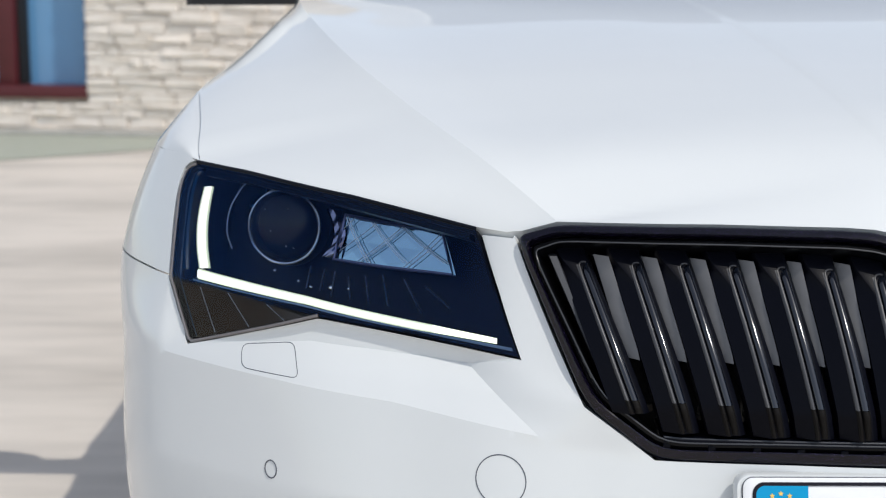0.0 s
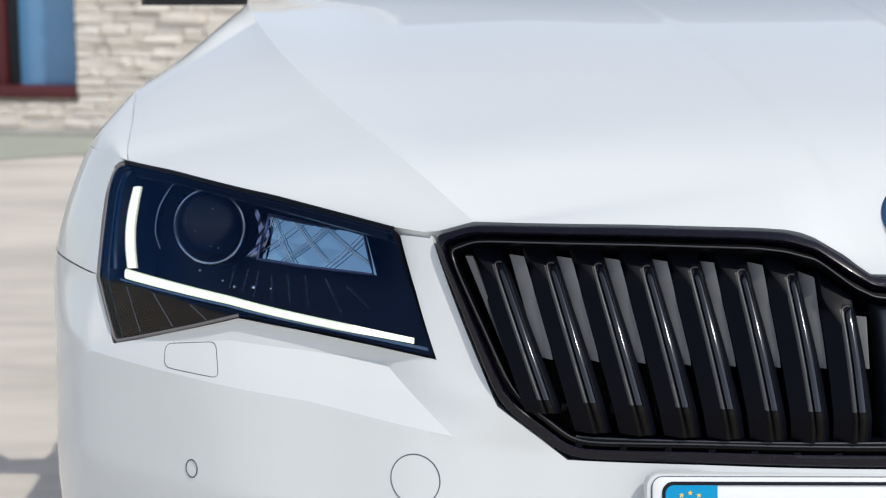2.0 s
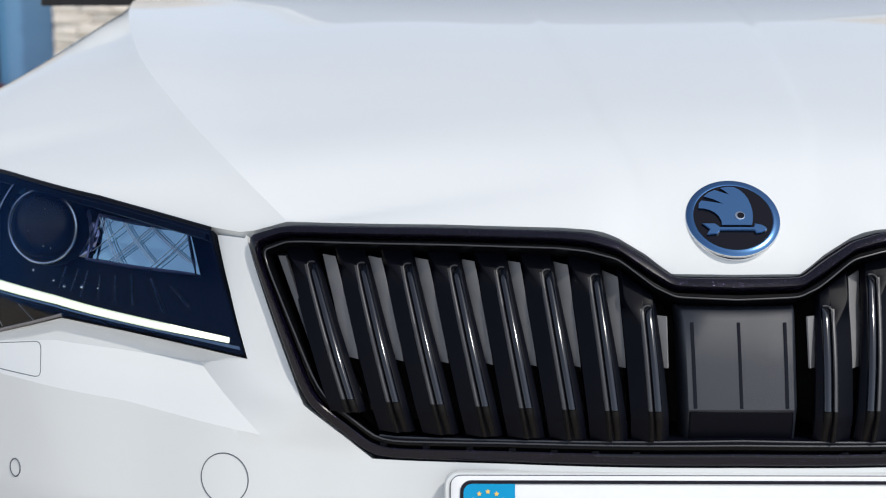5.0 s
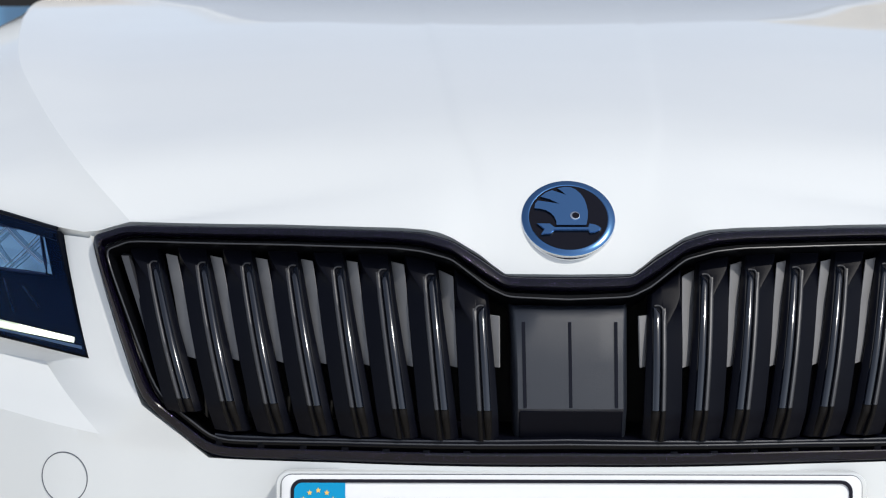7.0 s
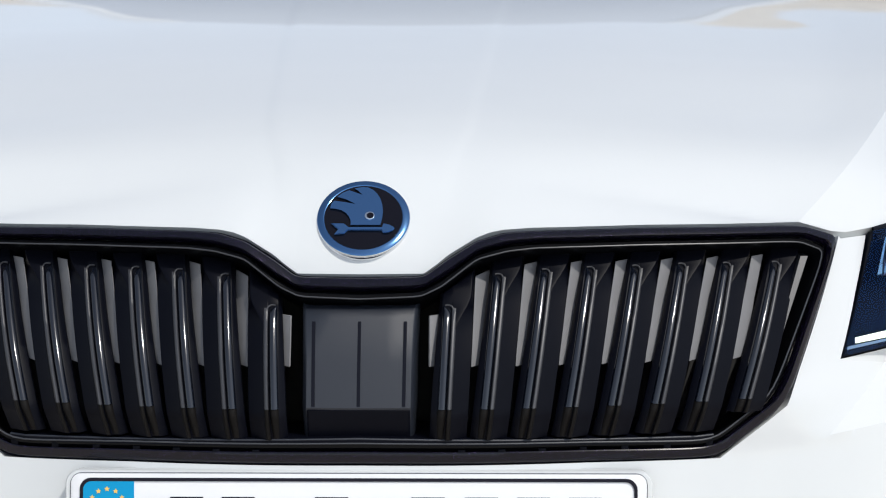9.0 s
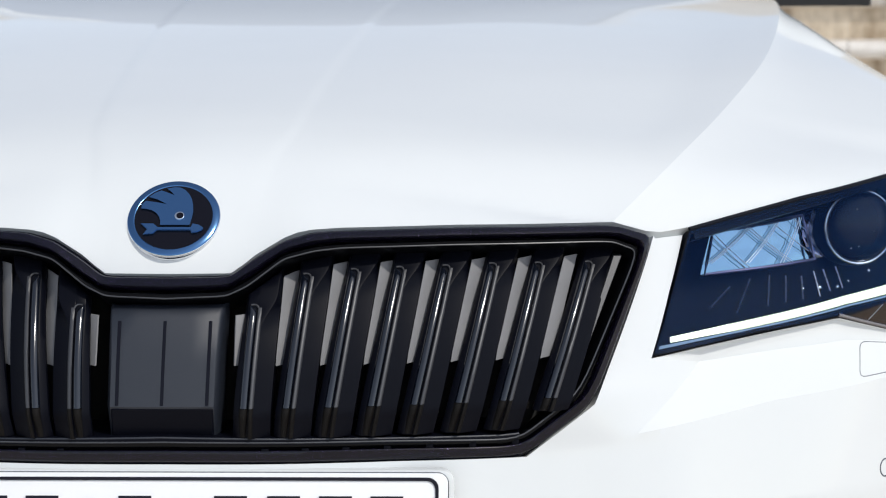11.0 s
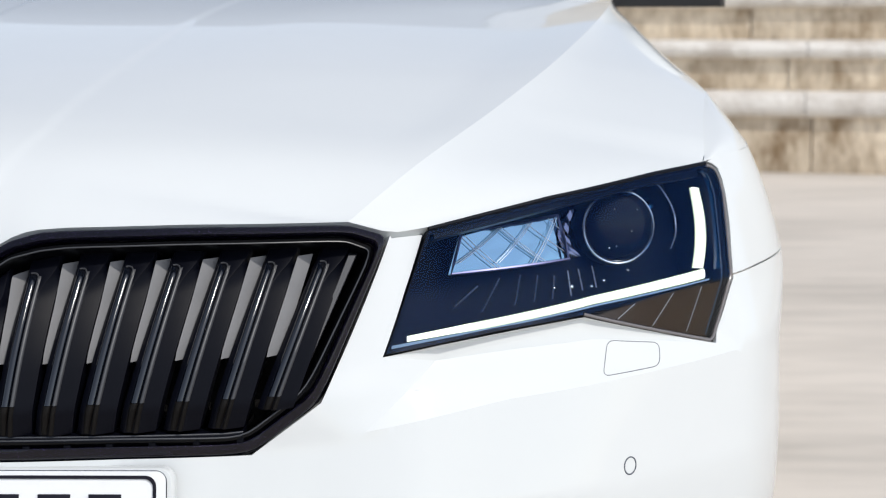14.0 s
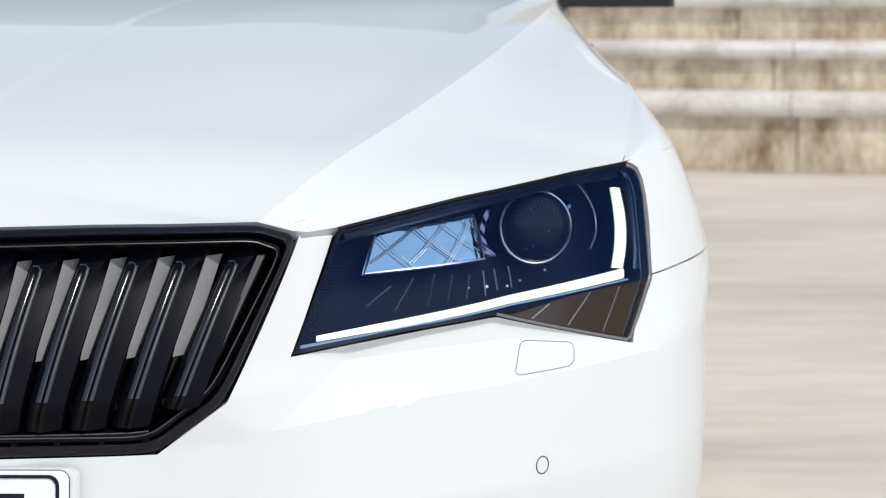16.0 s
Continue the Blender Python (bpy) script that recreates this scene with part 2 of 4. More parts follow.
def sheet(outline, place, step, flange=0.0, holes=(), along=None, lines=()):
    """A panel: fills an outline in two parameters with a fine net, and sets each point by place(u, v). The rim is turned in by flange."""
    loops = [dense(np.array(o, float), step) for o in (outline, *holes)]
    pts, edges = [], []
    for loop in loops:
        k = len(pts)
        pts += [tuple(p) for p in loop]
        edges += [(k + i, k + (i + 1) % len(loop)) for i in range(len(loop))]
    extra = []
    for line in lines:
        p = np.array(line, float)
        k = len(pts)
        run = [p[0]]
        for a, b in zip(p, p[1:]):
            m = max(1, int(np.hypot(*(b - a)) / step))
            run += [a + (b - a) * i / m for i in range(1, m + 1)]
        pts += [tuple(q) for q in run]
        extra += run
        edges += [(k + i, k + i + 1) for i in range(len(run) - 1)]
    lo, hi = loops[0].min(0), loops[0].max(0)
    gx, gy = np.meshgrid(np.arange(lo[0], hi[0], step), np.arange(lo[1], hi[1], step))
    gx[::2] += step / 2
    grid = np.stack([gx.ravel(), gy.ravel()], 1)
    keep = inside(loops[0], grid)
    for h in loops[1:]:
        keep &= ~inside(h, grid)
    rim = np.vstack(loops + ([np.array(extra)] if extra else []))
    grid = grid[keep]
    near = np.array([np.min(np.hypot(*(rim - g).T)) for g in grid]) if len(grid) else np.zeros(0)
    grid = grid[near > step * 0.45]
    pts += [tuple(g) for g in grid]
    vs, _, fs, *_ = geometry.delaunay_2d_cdt([Vector(p) for p in pts], edges, [], 0, 1e-7)
    flat = np.array([tuple(v) for v in vs])
    mid = np.array([flat[list(f)].mean(0) for f in fs])
    ok = inside(loops[0], mid)
    for h in loops[1:]:
        ok &= ~inside(h, mid)
    bm = bmesh.new()
    verts = [bm.verts.new(place(*p)) for p in flat]
    for f, good in zip(fs, ok):
        if good:
            bm.faces.new([verts[i] for i in f])
    on_line = set()
    if extra:
        cloud = np.array(extra)
        on_line = {verts[i] for i, f in enumerate(flat) if np.min(np.hypot(*(cloud - f).T)) < 1e-6}
        for e in bm.edges:
            if e.verts[0] in on_line and e.verts[1] in on_line:
                e.smooth = False
    bmesh.ops.delete(bm, geom=[v for v in bm.verts if not v.link_faces], context="VERTS")
    if flange:
        bmesh.ops.recalc_face_normals(bm, faces=bm.faces)
        bm.normal_update()
        rimedges = [e for e in bm.edges if len(e.link_faces) == 1]
        way = {v: v.normal.copy() for e in rimedges for v in e.verts}
        mean = sum((f.normal for f in bm.faces), Vector())
        sign = -1 if mean.y < 0 or (abs(mean.y) < 0.1 and mean.z > 0) else 1
        if along:
            way = {v: Vector(along) for v in way}
            sign = 1
        made = bmesh.ops.extrude_edge_only(bm, edges=rimedges)["geom"]
        old = {tuple(v.co): n for v, n in way.items()}
        for v in made:
            if isinstance(v, bmesh.types.BMVert):
                v.co += old[tuple(v.co)] * flange * sign
        for e in rimedges:
            e.smooth = False
    return bm


def mirrored(bm):
    for v in bm.verts:
        v.co.x = -v.co.x
    return bm


# ---- body surface ----
PLAN = [(0.0, -0.118), (0.12, -0.114), (0.25, -0.097), (0.36, -0.074), (0.46, -0.041), (0.55, -0.004), (0.676, 0.053), (0.809, 0.155),
        (0.872, 0.228), (0.915, 0.335), (0.932, 0.51), (0.936, 0.75), (0.936, 1.4)]


def spline(points, n=24):
    """A smooth curve through the points."""
    p = np.array(points, float)
    p = np.vstack([2 * p[0] - p[1], p, 2 * p[-1] - p[-2]])
    out = []
    for i in range(1, len(p) - 2):
        for k in range(n):
            u = k / n
            a, b, c, d = p[i - 1], p[i], p[i + 1], p[i + 2]
            out.append(0.5 * (2 * b + (c - a) * u + (2 * a - 5 * b + 4 * c - d) * u * u + (3 * b - a - 3 * c + d) * u ** 3))
    out.append(p[-2])
    return np.array(out)


_mirrored = [(-PLAN[1][0], PLAN[1][1])] + PLAN
_curve = spline(_mirrored)[24:]
_arc = np.concatenate([[0], np.cumsum(np.hypot(*np.diff(_curve, axis=0).T))])
_tan = np.gradient(_curve, _arc, axis=0)
_tan /= np.hypot(*_tan.T)[:, None]
S_END = float(_arc[-1])


def bump(a, b, c, d, v):
    """Rises from a to b, stays, and falls from c to d."""
    t = min(1.0, max(0.0, (v - a) / (b - a)), max(0.0, (d - v) / (d - c)))
    return t * t * (3 - 2 * t)


def surf(s, z, off=0.0):
    """The car's front and side skin: s along the plan, z up, off outwards."""
    x, y = np.interp(s, _arc, _curve[:, 0]), np.interp(s, _arc, _curve[:, 1])
    tx, ty = np.interp(s, _arc, _tan[:, 0]), np.interp(s, _arc, _tan[:, 1])
    nx, ny = ty, -tx
    d = z - 0.66
    if d < -0.12:
        e = d + 0.12
        lean = -0.12 * 0.25 + 0.10 * e + 1.2 * e * e
        side = 0.02 * d + 0.7 * e * e
    else:
        lean = 0.40 * d if d > 0 else 0.25 * d
        side = 0.05 * d + 1.1 * d * d if d > 0 else 0.02 * d
    w = min(1.0, max(0.0, (0.50 - x) / 0.12))
    w = w * w * (3 - 2 * w)
    if d < -0.003:
        lean = lean * (1 - w) + (0.22 * min(0.0, d + 0.048) - 0.0012) * w
    side -= 0.014 * bump(0.63, 0.74, 0.86, 0.90, z) * bump(0.20, 0.36, 0.6, 1.2, y)
    k = off
    return (x - nx * side + nx * k * 0.93, y - ny * lean + ny * k * 0.93, z + 0.36 * k * abs(ny))


def s_of(x, z):
    """The s at which the skin at height z stands at x."""
    lo, hi = 0.0, S_END
    for _ in range(40):
        mid = (lo + hi) / 2
        lo, hi = (mid, hi) if surf(mid, z)[0] < x else (lo, mid)
    return lo


def ramp(a, b, v):
    t = min(1.0, max(0.0, (v - a) / (b - a)))
    return t * t * (3 - 2 * t)


# ---- ground, wall and steps ----
bm = bmesh.new()
bmesh.ops.create_grid(bm, x_segments=2, y_segments=2, size=2500)
tagged(part("ground", bm, PAVING, None, "pale sunlit stone paving of an open square"), category="ground", kind="structure")


# ---- the car ----
car = thing("car", "white saloon car with black grille parked on pale paving", "car")

# outlines of lamp and grille on the right half, as x and z
LAMP = [(0.8090, 0.8500), (0.8166, 0.8476), (0.8230, 0.8424), (0.8280, 0.8310), (0.8312, 0.8150), (0.8345, 0.7567), (0.8358, 0.7270), (0.8078, 0.6630), (0.6590, 0.7105),
        (0.5685, 0.7025), (0.4582, 0.6895), (0.4800, 0.7488), (0.4997, 0.8047), (0.6260, 0.8286), (0.7430, 0.8445)]
OUTER = [(0, 0.6090), (0.21, 0.6080), (0.3352, 0.6056), (0.3990, 0.6510), (0.4630, 0.8012), (0.4217, 0.8140), (0.2700, 0.8166),
         (0.16, 0.8160), (0.1330, 0.8146), (0.1078, 0.8077), (0.0816, 0.7930), (0.0590, 0.7768), (0, 0.7762)]
INNER = [(0, 0.6310), (0.21, 0.6285), (0.3263, 0.6240), (0.3842, 0.6664), (0.4436, 0.7858), (0.4174, 0.7965), (0.2686, 0.7985),
         (0.163, 0.7978), (0.136, 0.7952), (0.1077, 0.7885), (0.0745, 0.7640), (0.0557, 0.7561), (0, 0.7538)]
# lower edge of the painted lip under the lamp
LIP = [(0.8078, 0.6615), (0.7420, 0.6765), (0.6724, 0.6880), (0.6000, 0.6868), (0.5123, 0.6826), (0.4640, 0.6870), (0.4570, 0.6880)]


def sz(points):
    return [(s_of(x, z), z) for x, z in points]


FOLD = [(0.4384, 0.6193), (0.5785, 0.6376), (0.6960, 0.6447), (0.8326, 0.6498), (0.95, 0.664)]
INLINE = [(0.4384, 0.6193), (0.5123, 0.6826)]


def ridge(x, z):
    """How far the bumper stands proud of the plain skin: full below, cut back to a flat shelf under the lamp."""
    around = ramp(0.30, 0.44, x) * (1 - ramp(0.86, 0.95, x))
    plain = 0.010 * (1 - ramp(0.61, 0.69, z)) * around
    d1 = z - np.interp(x, *zip(*FOLD))
    off = plain
    xi = INLINE[0][0] + (z - INLINE[0][1]) * (INLINE[1][0] - INLINE[0][0]) / (INLINE[1][1] - INLINE[0][1])
    if d1 > 0 and x >= xi:
        off = 0.010 * around * (1 - ramp(0.0, 0.07, d1) * ramp(0.80, 0.8365, x)) - 0.42 * min(d1, max(0.0, 0.8365 - x) * 1.2)
    elif x < xi and z > INLINE[0][1]:
        zi = min(z, INLINE[1][1])
        xi = min(xi, INLINE[1][0])
        di = zi - np.interp(xi, *zip(*FOLD))
        u = min(1.0, (xi - x) / 0.060)
        off = plain + (0.010 - 0.42 * di - plain) * (1 - u) ** 2
    elif x >= 0.44:
        off = 0.010 * around
    if x < 0.36:
        flat = -0.1190 + 0.6 * max(0.0, x - 0.275) ** 2 + 0.22 * min(0.0, z - 0.612)
        s = s_of(x, z)
        y = surf(s, z)[1]
        off -= max(0.0, flat - y) / 0.93
    return off


def skin(s, z):
    x = surf(s, z)[0]
    return surf(s, z, ridge(x, z))


half_top = [(0.8375, 0.7285), (0.8372, 0.7250)] + LIP + [(0.4785, 0.7488), (0.4965, 0.8010), (0.4645, 0.7985)]
rim = OUTER[4:1:-1] + [OUTER[1], OUTER[0]]
S_ARCH = s_of(0.9340, 0.66)
_s0 = s_of(0.8108, 0.8520)
WING_TOP = []
DROP = 0.040
for k in range(25):
    s = _s0 + (S_END - 0.02 - _s0) * (k / 24)
    y = float(np.interp(s, _arc, _curve[:, 1]))
    WING_TOP.append((s, float(np.interp(y, [0.15, 0.25, 0.33, 0.5, 0.9, 1.4], [0.8520, 0.868, 0.883, 0.922, 0.972, 1.012])) if k else 0.8520))


def make(side, bm):
    return bm if side > 0 else mirrored(bm)


def dense_line(points, step, count=0):
    """Points along an open line, evenly spaced."""
    p = np.array(points, float)
    d = np.concatenate([[0], np.cumsum(np.hypot(*np.diff(p, axis=0).T))])
    n = count or int(d[-1] / step) + 1
    t = np.linspace(0, d[-1], n)
    return np.stack([np.interp(t, d, p[:, 0]), np.interp(t, d, p[:, 1])], 1)


for side in (1, -1):
    outline = sz(half_top) + sz(rim)
    outline += [(0.0, 0.24), (S_ARCH - 0.12, 0.24), (S_ARCH - 0.05, 0.40), (S_ARCH, 0.55), (S_ARCH + 0.05, 0.66), (S_ARCH + 0.10, 0.748)]
    bm = sheet(outline, skin, 0.0075, 0.014, lines=[sz(FOLD[:4]), sz(INLINE)])
    part("bumper_half", make(side, bm), WHITE, car, "white painted bumper cover")
    # lip under the lamp
    lower = dense_line(LIP, 0.008)
    upper = dense_line([(0.8083, 0.6622), (0.7350, 0.6860), (0.6590, 0.7097), (0.6000, 0.7045), (0.5123, 0.6952), (0.4640, 0.6894), (0.4574, 0.6887)], 0.008, len(lower))
    rings = [[surf(s_of(*q), q[1], -0.0005) for q in upper]]
    for f in (0.06, 0.16, 0.35, 0.7, 1.0):
        rings.append([])
        for a, b in zip(upper, lower):
            q = a + (b - a) * f
            o = ridge(*b)
            rings[-1].append(surf(s_of(*q), q[1], -0.0005 + (o - 0.0008 + 0.0005) * (f ** 0.22)))
    part("lamp_lip", make(side, loft(rings, False, False)), WHITE, car, "white painted lip under the headlight")
    # wing
    top = [(s, z - DROP * min(1.0, k / 5)) for k, (s, z) in enumerate(WING_TOP)]
    wing = [(s_of(0.8372, 0.7300), 0.7300), (s_of(0.8362, 0.7567), 0.7567), (s_of(0.8330, 0.8155), 0.8155), (s_of(0.8297, 0.8318), 0.8318), (s_of(0.8246, 0.8440), 0.8440), (s_of(0.8180, 0.8492), 0.8492)] + top
    wing += [(S_END - 0.02, 0.56), (S_ARCH + 0.62, 0.56), (S_ARCH + 0.52, 0.68), (S_ARCH + 0.36, 0.735), (S_ARCH + 0.22, 0.744), (S_ARCH + 0.10, 0.752)]
    bm = sheet(wing, surf, 0.012, 0.014)
    part("wing", make(side, bm), WHITE, car, "white painted front wing")

# bonnet
ZC_Y = [-0.0690, -0.0580, -0.0380, -0.0090, 0.03, 0.10, 0.20, 0.40, 0.70, 1.00, 1.30]
ZC_Z = [0.7775, 0.7985, 0.8255, 0.8530, 0.8775, 0.902, 0.925, 0.960, 1.003, 1.034, 1.056]
_zc = spline(list(zip(ZC_Y, ZC_Z)), 12)
def front_edge(x):
    """Where the bonnet's lip lies: over the grille, then over the lamp."""
    z = np.interp(x, [0, 0.0588, 0.0700, 0.0816, 0.1078, 0.1200, 0.1330, 0.16, 0.2700, 0.4217, 0.464, 0.4997, 0.6260, 0.7430, 0.8100],
                  [0.7775, 0.778, 0.7855, 0.7945, 0.8095, 0.8140, 0.8163, 0.8177, 0.8183, 0.8157, 0.8030, 0.8067, 0.8306, 0.8465, 0.8520])
    p = surf(s_of(x, z), z)
    return float(p[1]) + 0.002, float(z)


X_CORNER = 0.4217
Y_CORNER, Z_CORNER = front_edge(X_CORNER)
_xc = spline([(Y_CORNER, X_CORNER), (0.09, 0.490), (0.27, 0.578), (0.5, 0.667), (0.9, 0.760), (1.3, 0.80)], 12)
_kc = spline([(Y_CORNER, Z_CORNER), (0.09, 0.866), (0.27, 0.915), (0.5, 0.968), (0.9, 1.026), (1.3, 1.050)], 12)
_edge = [(front_edge(x)[0], x, front_edge(x)[1]) for x in (X_CORNER, *np.linspace(0.43, 0.805, 40))]
_edge += [(y + 0.0003, x - 0.0003, z + 0.0004) for x, y, z in (surf(s, z) for s, z in WING_TOP[1:])]
_edge = np.array(_edge)
Y_BACK = 1.28


def bonnet_inner(x, y):
    """Height between the centre line and the fold."""
    zc, kc, xc = np.interp(y, *_zc.T), np.interp(y, *_kc.T), np.interp(y, *_xc.T)
    z = zc + (kc - zc) * (x / xc) ** 1.5
    wide = float(np.interp(y, [0.05, 0.15, 0.5, 0.9, 1.3], [0.03, 0.065, 0.110, 0.145, 0.15]))
    t = (x - (xc - wide)) / wide
    deep = 0.105 * wide * ramp(0.04, 0.22, y) * (1 - ramp(0.75, 1.2, y))
    z -= deep * ((1 - t) - 0.12 * math.exp(-((t / 0.16) ** 2)) if t > 0 else 0.88 * (1 - ramp(0.0, 0.34, xc - wide - x)))
    xb = np.interp(y, [-0.08, 0.03, 0.1, 0.5, 1.2], [0.068, 0.086, 0.103, 0.133, 0.18])
    return z + 0.0012 * (1 - ramp(xb - 0.008, xb + 0.008, x)) * ramp(-0.05, 0.0, y)


N = 60
steps_f = [(k / N) ** 1.7 for k in range(N + 1)]
cols = []
for x0 in sorted({round(v, 4) for v in (*np.linspace(0, 0.055, 8), *np.linspace(0.0588, 0.17, 34), *np.linspace(0.18, X_CORNER, 28))}):
    y0, z0 = front_edge(x0)
    fix = z0 - bonnet_inner(x0, y0)
    col = []
    for f in steps_f:
        y = y0 + (Y_BACK - y0) * f
        x = x0 * np.interp(y, *_xc.T) / X_CORNER
        col.append((x, y, bonnet_inner(x, y) + fix * math.exp(-(y - y0) / 0.04) * (1 - ramp(0.15, 0.4, y - y0))))
    cols.append(col)
GAP_LINE = spline([(0.165, 0.8108), (0.246, 0.8092), (0.28, 0.8125), (0.32, 0.8175), (0.36, 0.8235), (0.40, 0.8310), (0.45, 0.8395), (0.51, 0.850), (0.70, 0.868), (1.0, 0.876), (1.30, 0.878)], 6)


def flank_row(y):
    """The bonnet's flank across the car, from the fold out to the wing's edge."""
    a = np.array((np.interp(y, *_xc.T), np.interp(y, *_kc.T)))
    b = np.array((np.interp(y, _edge[:, 0], _edge[:, 1]), np.interp(y, _edge[:, 0], _edge[:, 2])))
    bow = 0.012 * ramp(0.25, 0.8, y) + 0.05 * min(0.06, b[0] - a[0])
    u = np.linspace(0, 1, 80)
    return a[0] + (b[0] - a[0]) * u, a[1] + (b[1] - a[1]) * u + bow * 4 * u * (1 - u) * (0.2 + 1.2 * u) - 0.0045 * ramp(0.0, 0.2, y) * 4 * u * (1 - u) * (1.5 - u)


def gap_x(y):
    xs, _ = flank_row(y)
    return float(min(xs[-1], np.interp(y, *GAP_LINE.T))) if y > 0.165 else float(xs[-1])


flank = []
for f in steps_f:
    y = Y_CORNER + (Y_BACK - Y_CORNER) * f
    xs, zs = flank_row(y)
    flank.append([(x, y, float(np.interp(x, xs, zs))) for x in np.linspace(xs[0], gap_x(y), 22)])
flank[0] = [(X_CORNER, Y_CORNER, Z_CORNER)] * 22
bm = bmesh.new()
for side in (1, -1):
    loft([[(side * x, y, z) for x, y, z in col] for col in cols], False, False, bm)
    loft([[(side * x, y, z) for x, y, z in row] for row in flank], False, False, bm)
bmesh.ops.remove_doubles(bm, verts=bm.verts, dist=2e-5)
bmesh.ops.dissolve_degenerate(bm, edges=bm.edges, dist=1e-6)
for e in bm.edges:
    mid = (e.verts[0].co + e.verts[1].co) / 2
    if mid.y < 0.9 and all(abs(abs(v.co.x) - np.interp(v.co.y, *_xc.T)) < 1e-4 for v in e.verts) and mid.y > Y_CORNER:
        e.smooth = False
rims = [e for e in bm.edges if len(e.link_faces) == 1]
made = bmesh.ops.extrude_edge_only(bm, edges=rims)["geom"]
for v in made:
    if isinstance(v, bmesh.types.BMVert):
        v.co += Vector((-0.3 * math.copysign(1, v.co.x) * (abs(v.co.x) > 0.5), 0.7, -0.75)).normalized() * 0.014
for e in rims:
    e.smooth = False
part("bonnet", bm, WHITE, car, "white painted bonnet with sharp side folds")


for side in (1, -1):
    # rounded shoulder of the wing, from the bonnet's gap down to the wing's side
    rings, line = [], []
    fine = [0.3, 0.6] + list(range(1, len(WING_TOP)))
    for k in fine:
        sw, zw = (float(np.interp(k, range(len(WING_TOP)), [p[j] for p in WING_TOP])) for j in (0, 1))
        e = np.array(surf(sw, zw))
        low = np.array(surf(sw, zw - DROP * min(1.0, k / 5)))
        xs, zs = flank_row(e[1])
        xg = gap_x(e[1])
        a = np.array((xg + 0.0004, e[1], float(np.interp(xg, xs, zs)) - 0.0003)) - np.array((0.0016, -0.0014, 0.0026)) * min(1.0, k)
        line.append((a[0] - 0.0002, a[1], a[2] - 0.0006))
        peak = e + np.array((0.0035, 0.0, 0.0025)) * min(1.0, k / 4)
        w = 1.9
        rings.append([tuple(((1 - t) ** 2 * a + 2 * w * t * (1 - t) * peak + t * t * low) / ((1 - t) ** 2 + 2 * w * t * (1 - t) + t * t)) for t in np.linspace(0, 1, 16)])
    start = (0.8066, 0.2420, 0.8523)
    rings.insert(0, [start] * 16)
    bm = loft(rings, False, False)
    bmesh.ops.remove_doubles(bm, verts=bm.verts, dist=2e-5)
    part("wing_shoulder", make(side, bm), WHITE, car, "rounded white upper edge of the front wing")
    # thin blue-grey tube paints the shade along the bonnet's edge
    part("bonnet_gap", make(side, tube([(start[0] - 0.0004, start[1], start[2] - 0.0006)] + line[:16], 0.0005, 6)), GAP, car, "blue-grey line painting the shade between bonnet and wing")


# ---- grille ----
def resample(points, per=10):
    out = []
    for a, b in zip(points, points[1:]):
        out += [(a[0] + (b[0] - a[0]) * i / per, a[1] + (b[1] - a[1]) * i / per) for i in range(per)]
    out.append(points[-1])
    p = np.array(out, float)
    for _ in range(3):
        p[1:-1] = 0.25 * p[:-2] + 0.5 * p[1:-1] + 0.25 * p[2:]
    return p


def frame_ring(levels):
    a, b = resample(OUTER), resample(INNER)
    rings = []
    for f, off in levels:
        half = [surf(s_of(*q), q[1], off * (0.35 + 0.65 * ramp(0.62, 0.68, q[1])) if off > 0 else off) for q in a + (b - a) * f]
        rings.append(half + [(-x, y, z) for x, y, z in half[-2:0:-1]])
    return loft(rings, True, False)


grille = part("grille", frame_ring([(-0.01, -0.012), (0.0, -0.004), (0.07, -0.003), (0.10, 0.003), (0.14, 0.0066), (0.20, 0.0078), (0.50, 0.0096), (0.56, 0.0076), (0.62, 0.0)]), GLOSS, car,
              "gloss black grille surround with vertical slats")
part("inner_rim", frame_ring([(0.61, -0.004), (0.70, -0.002), (0.76, 0.003), (0.86, 0.004), (0.94, 0.003), (1.0, -0.002), (1.06, -0.05)]), RIM, grille, "satin black inner rim")
half = [surf(s_of(*q), q[1], 0.0038) for q in resample(OUTER) + (resample(INNER) - resample(OUTER)) * 0.93]
part("rim_edge", tube(half + [(-x, y, z) for x, y, z in half[-2:0:-1]], 0.0008, 6, True), EDGE, grille, "thin grey edge line")
# dark chamber behind the slats
bm = bmesh.new()
half = [surf(s_of(*q), q[1], -0.105) for q in resample(OUTER, 4)]
bm.faces.new([bm.verts.new(p) for p in half + [(-x, y, z) for x, y, z in half[-2:0:-1]]])
part("back_plate", bm, MATT, grille, smooth=False)

TOPS = [(0.3983, 0.7770), (0.3490, 0.7782), (0.3046, 0.7790), (0.2600, 0.7785), (0.2162, 0.7782), (0.1735, 0.7772), (0.1292, 0.7740), (0.0826, 0.7485)]
FEET = [(0.3460, 0.6330), (0.3057, 0.6318), (0.2655, 0.6324), (0.2257, 0.6332), (0.1876, 0.6338), (0.1498, 0.6341), (0.1131, 0.6341), (0.0762, 0.6347)]


def along_slat(i, z):
    (x1, z1), (x0, z0) = TOPS[i], FEET[i]
    return x0 + (x1 - x0) * (z - z0) / (z1 - z0)


def bar(i, za, zb, shape, n, base=0.0, bm=None):
    """A prism up the line of slat i; shape(f) gives its outline as outward and backward metres."""
    rings = []
    for k in range(n + 1):
        z = za + (zb - za) * k / n
        x, y, _ = surf(s_of(along_slat(i, z), z), z, base)
        rings.append([(x + u, y + v, z) for u, v in shape(z)])
    return loft(rings, True, True, bm)


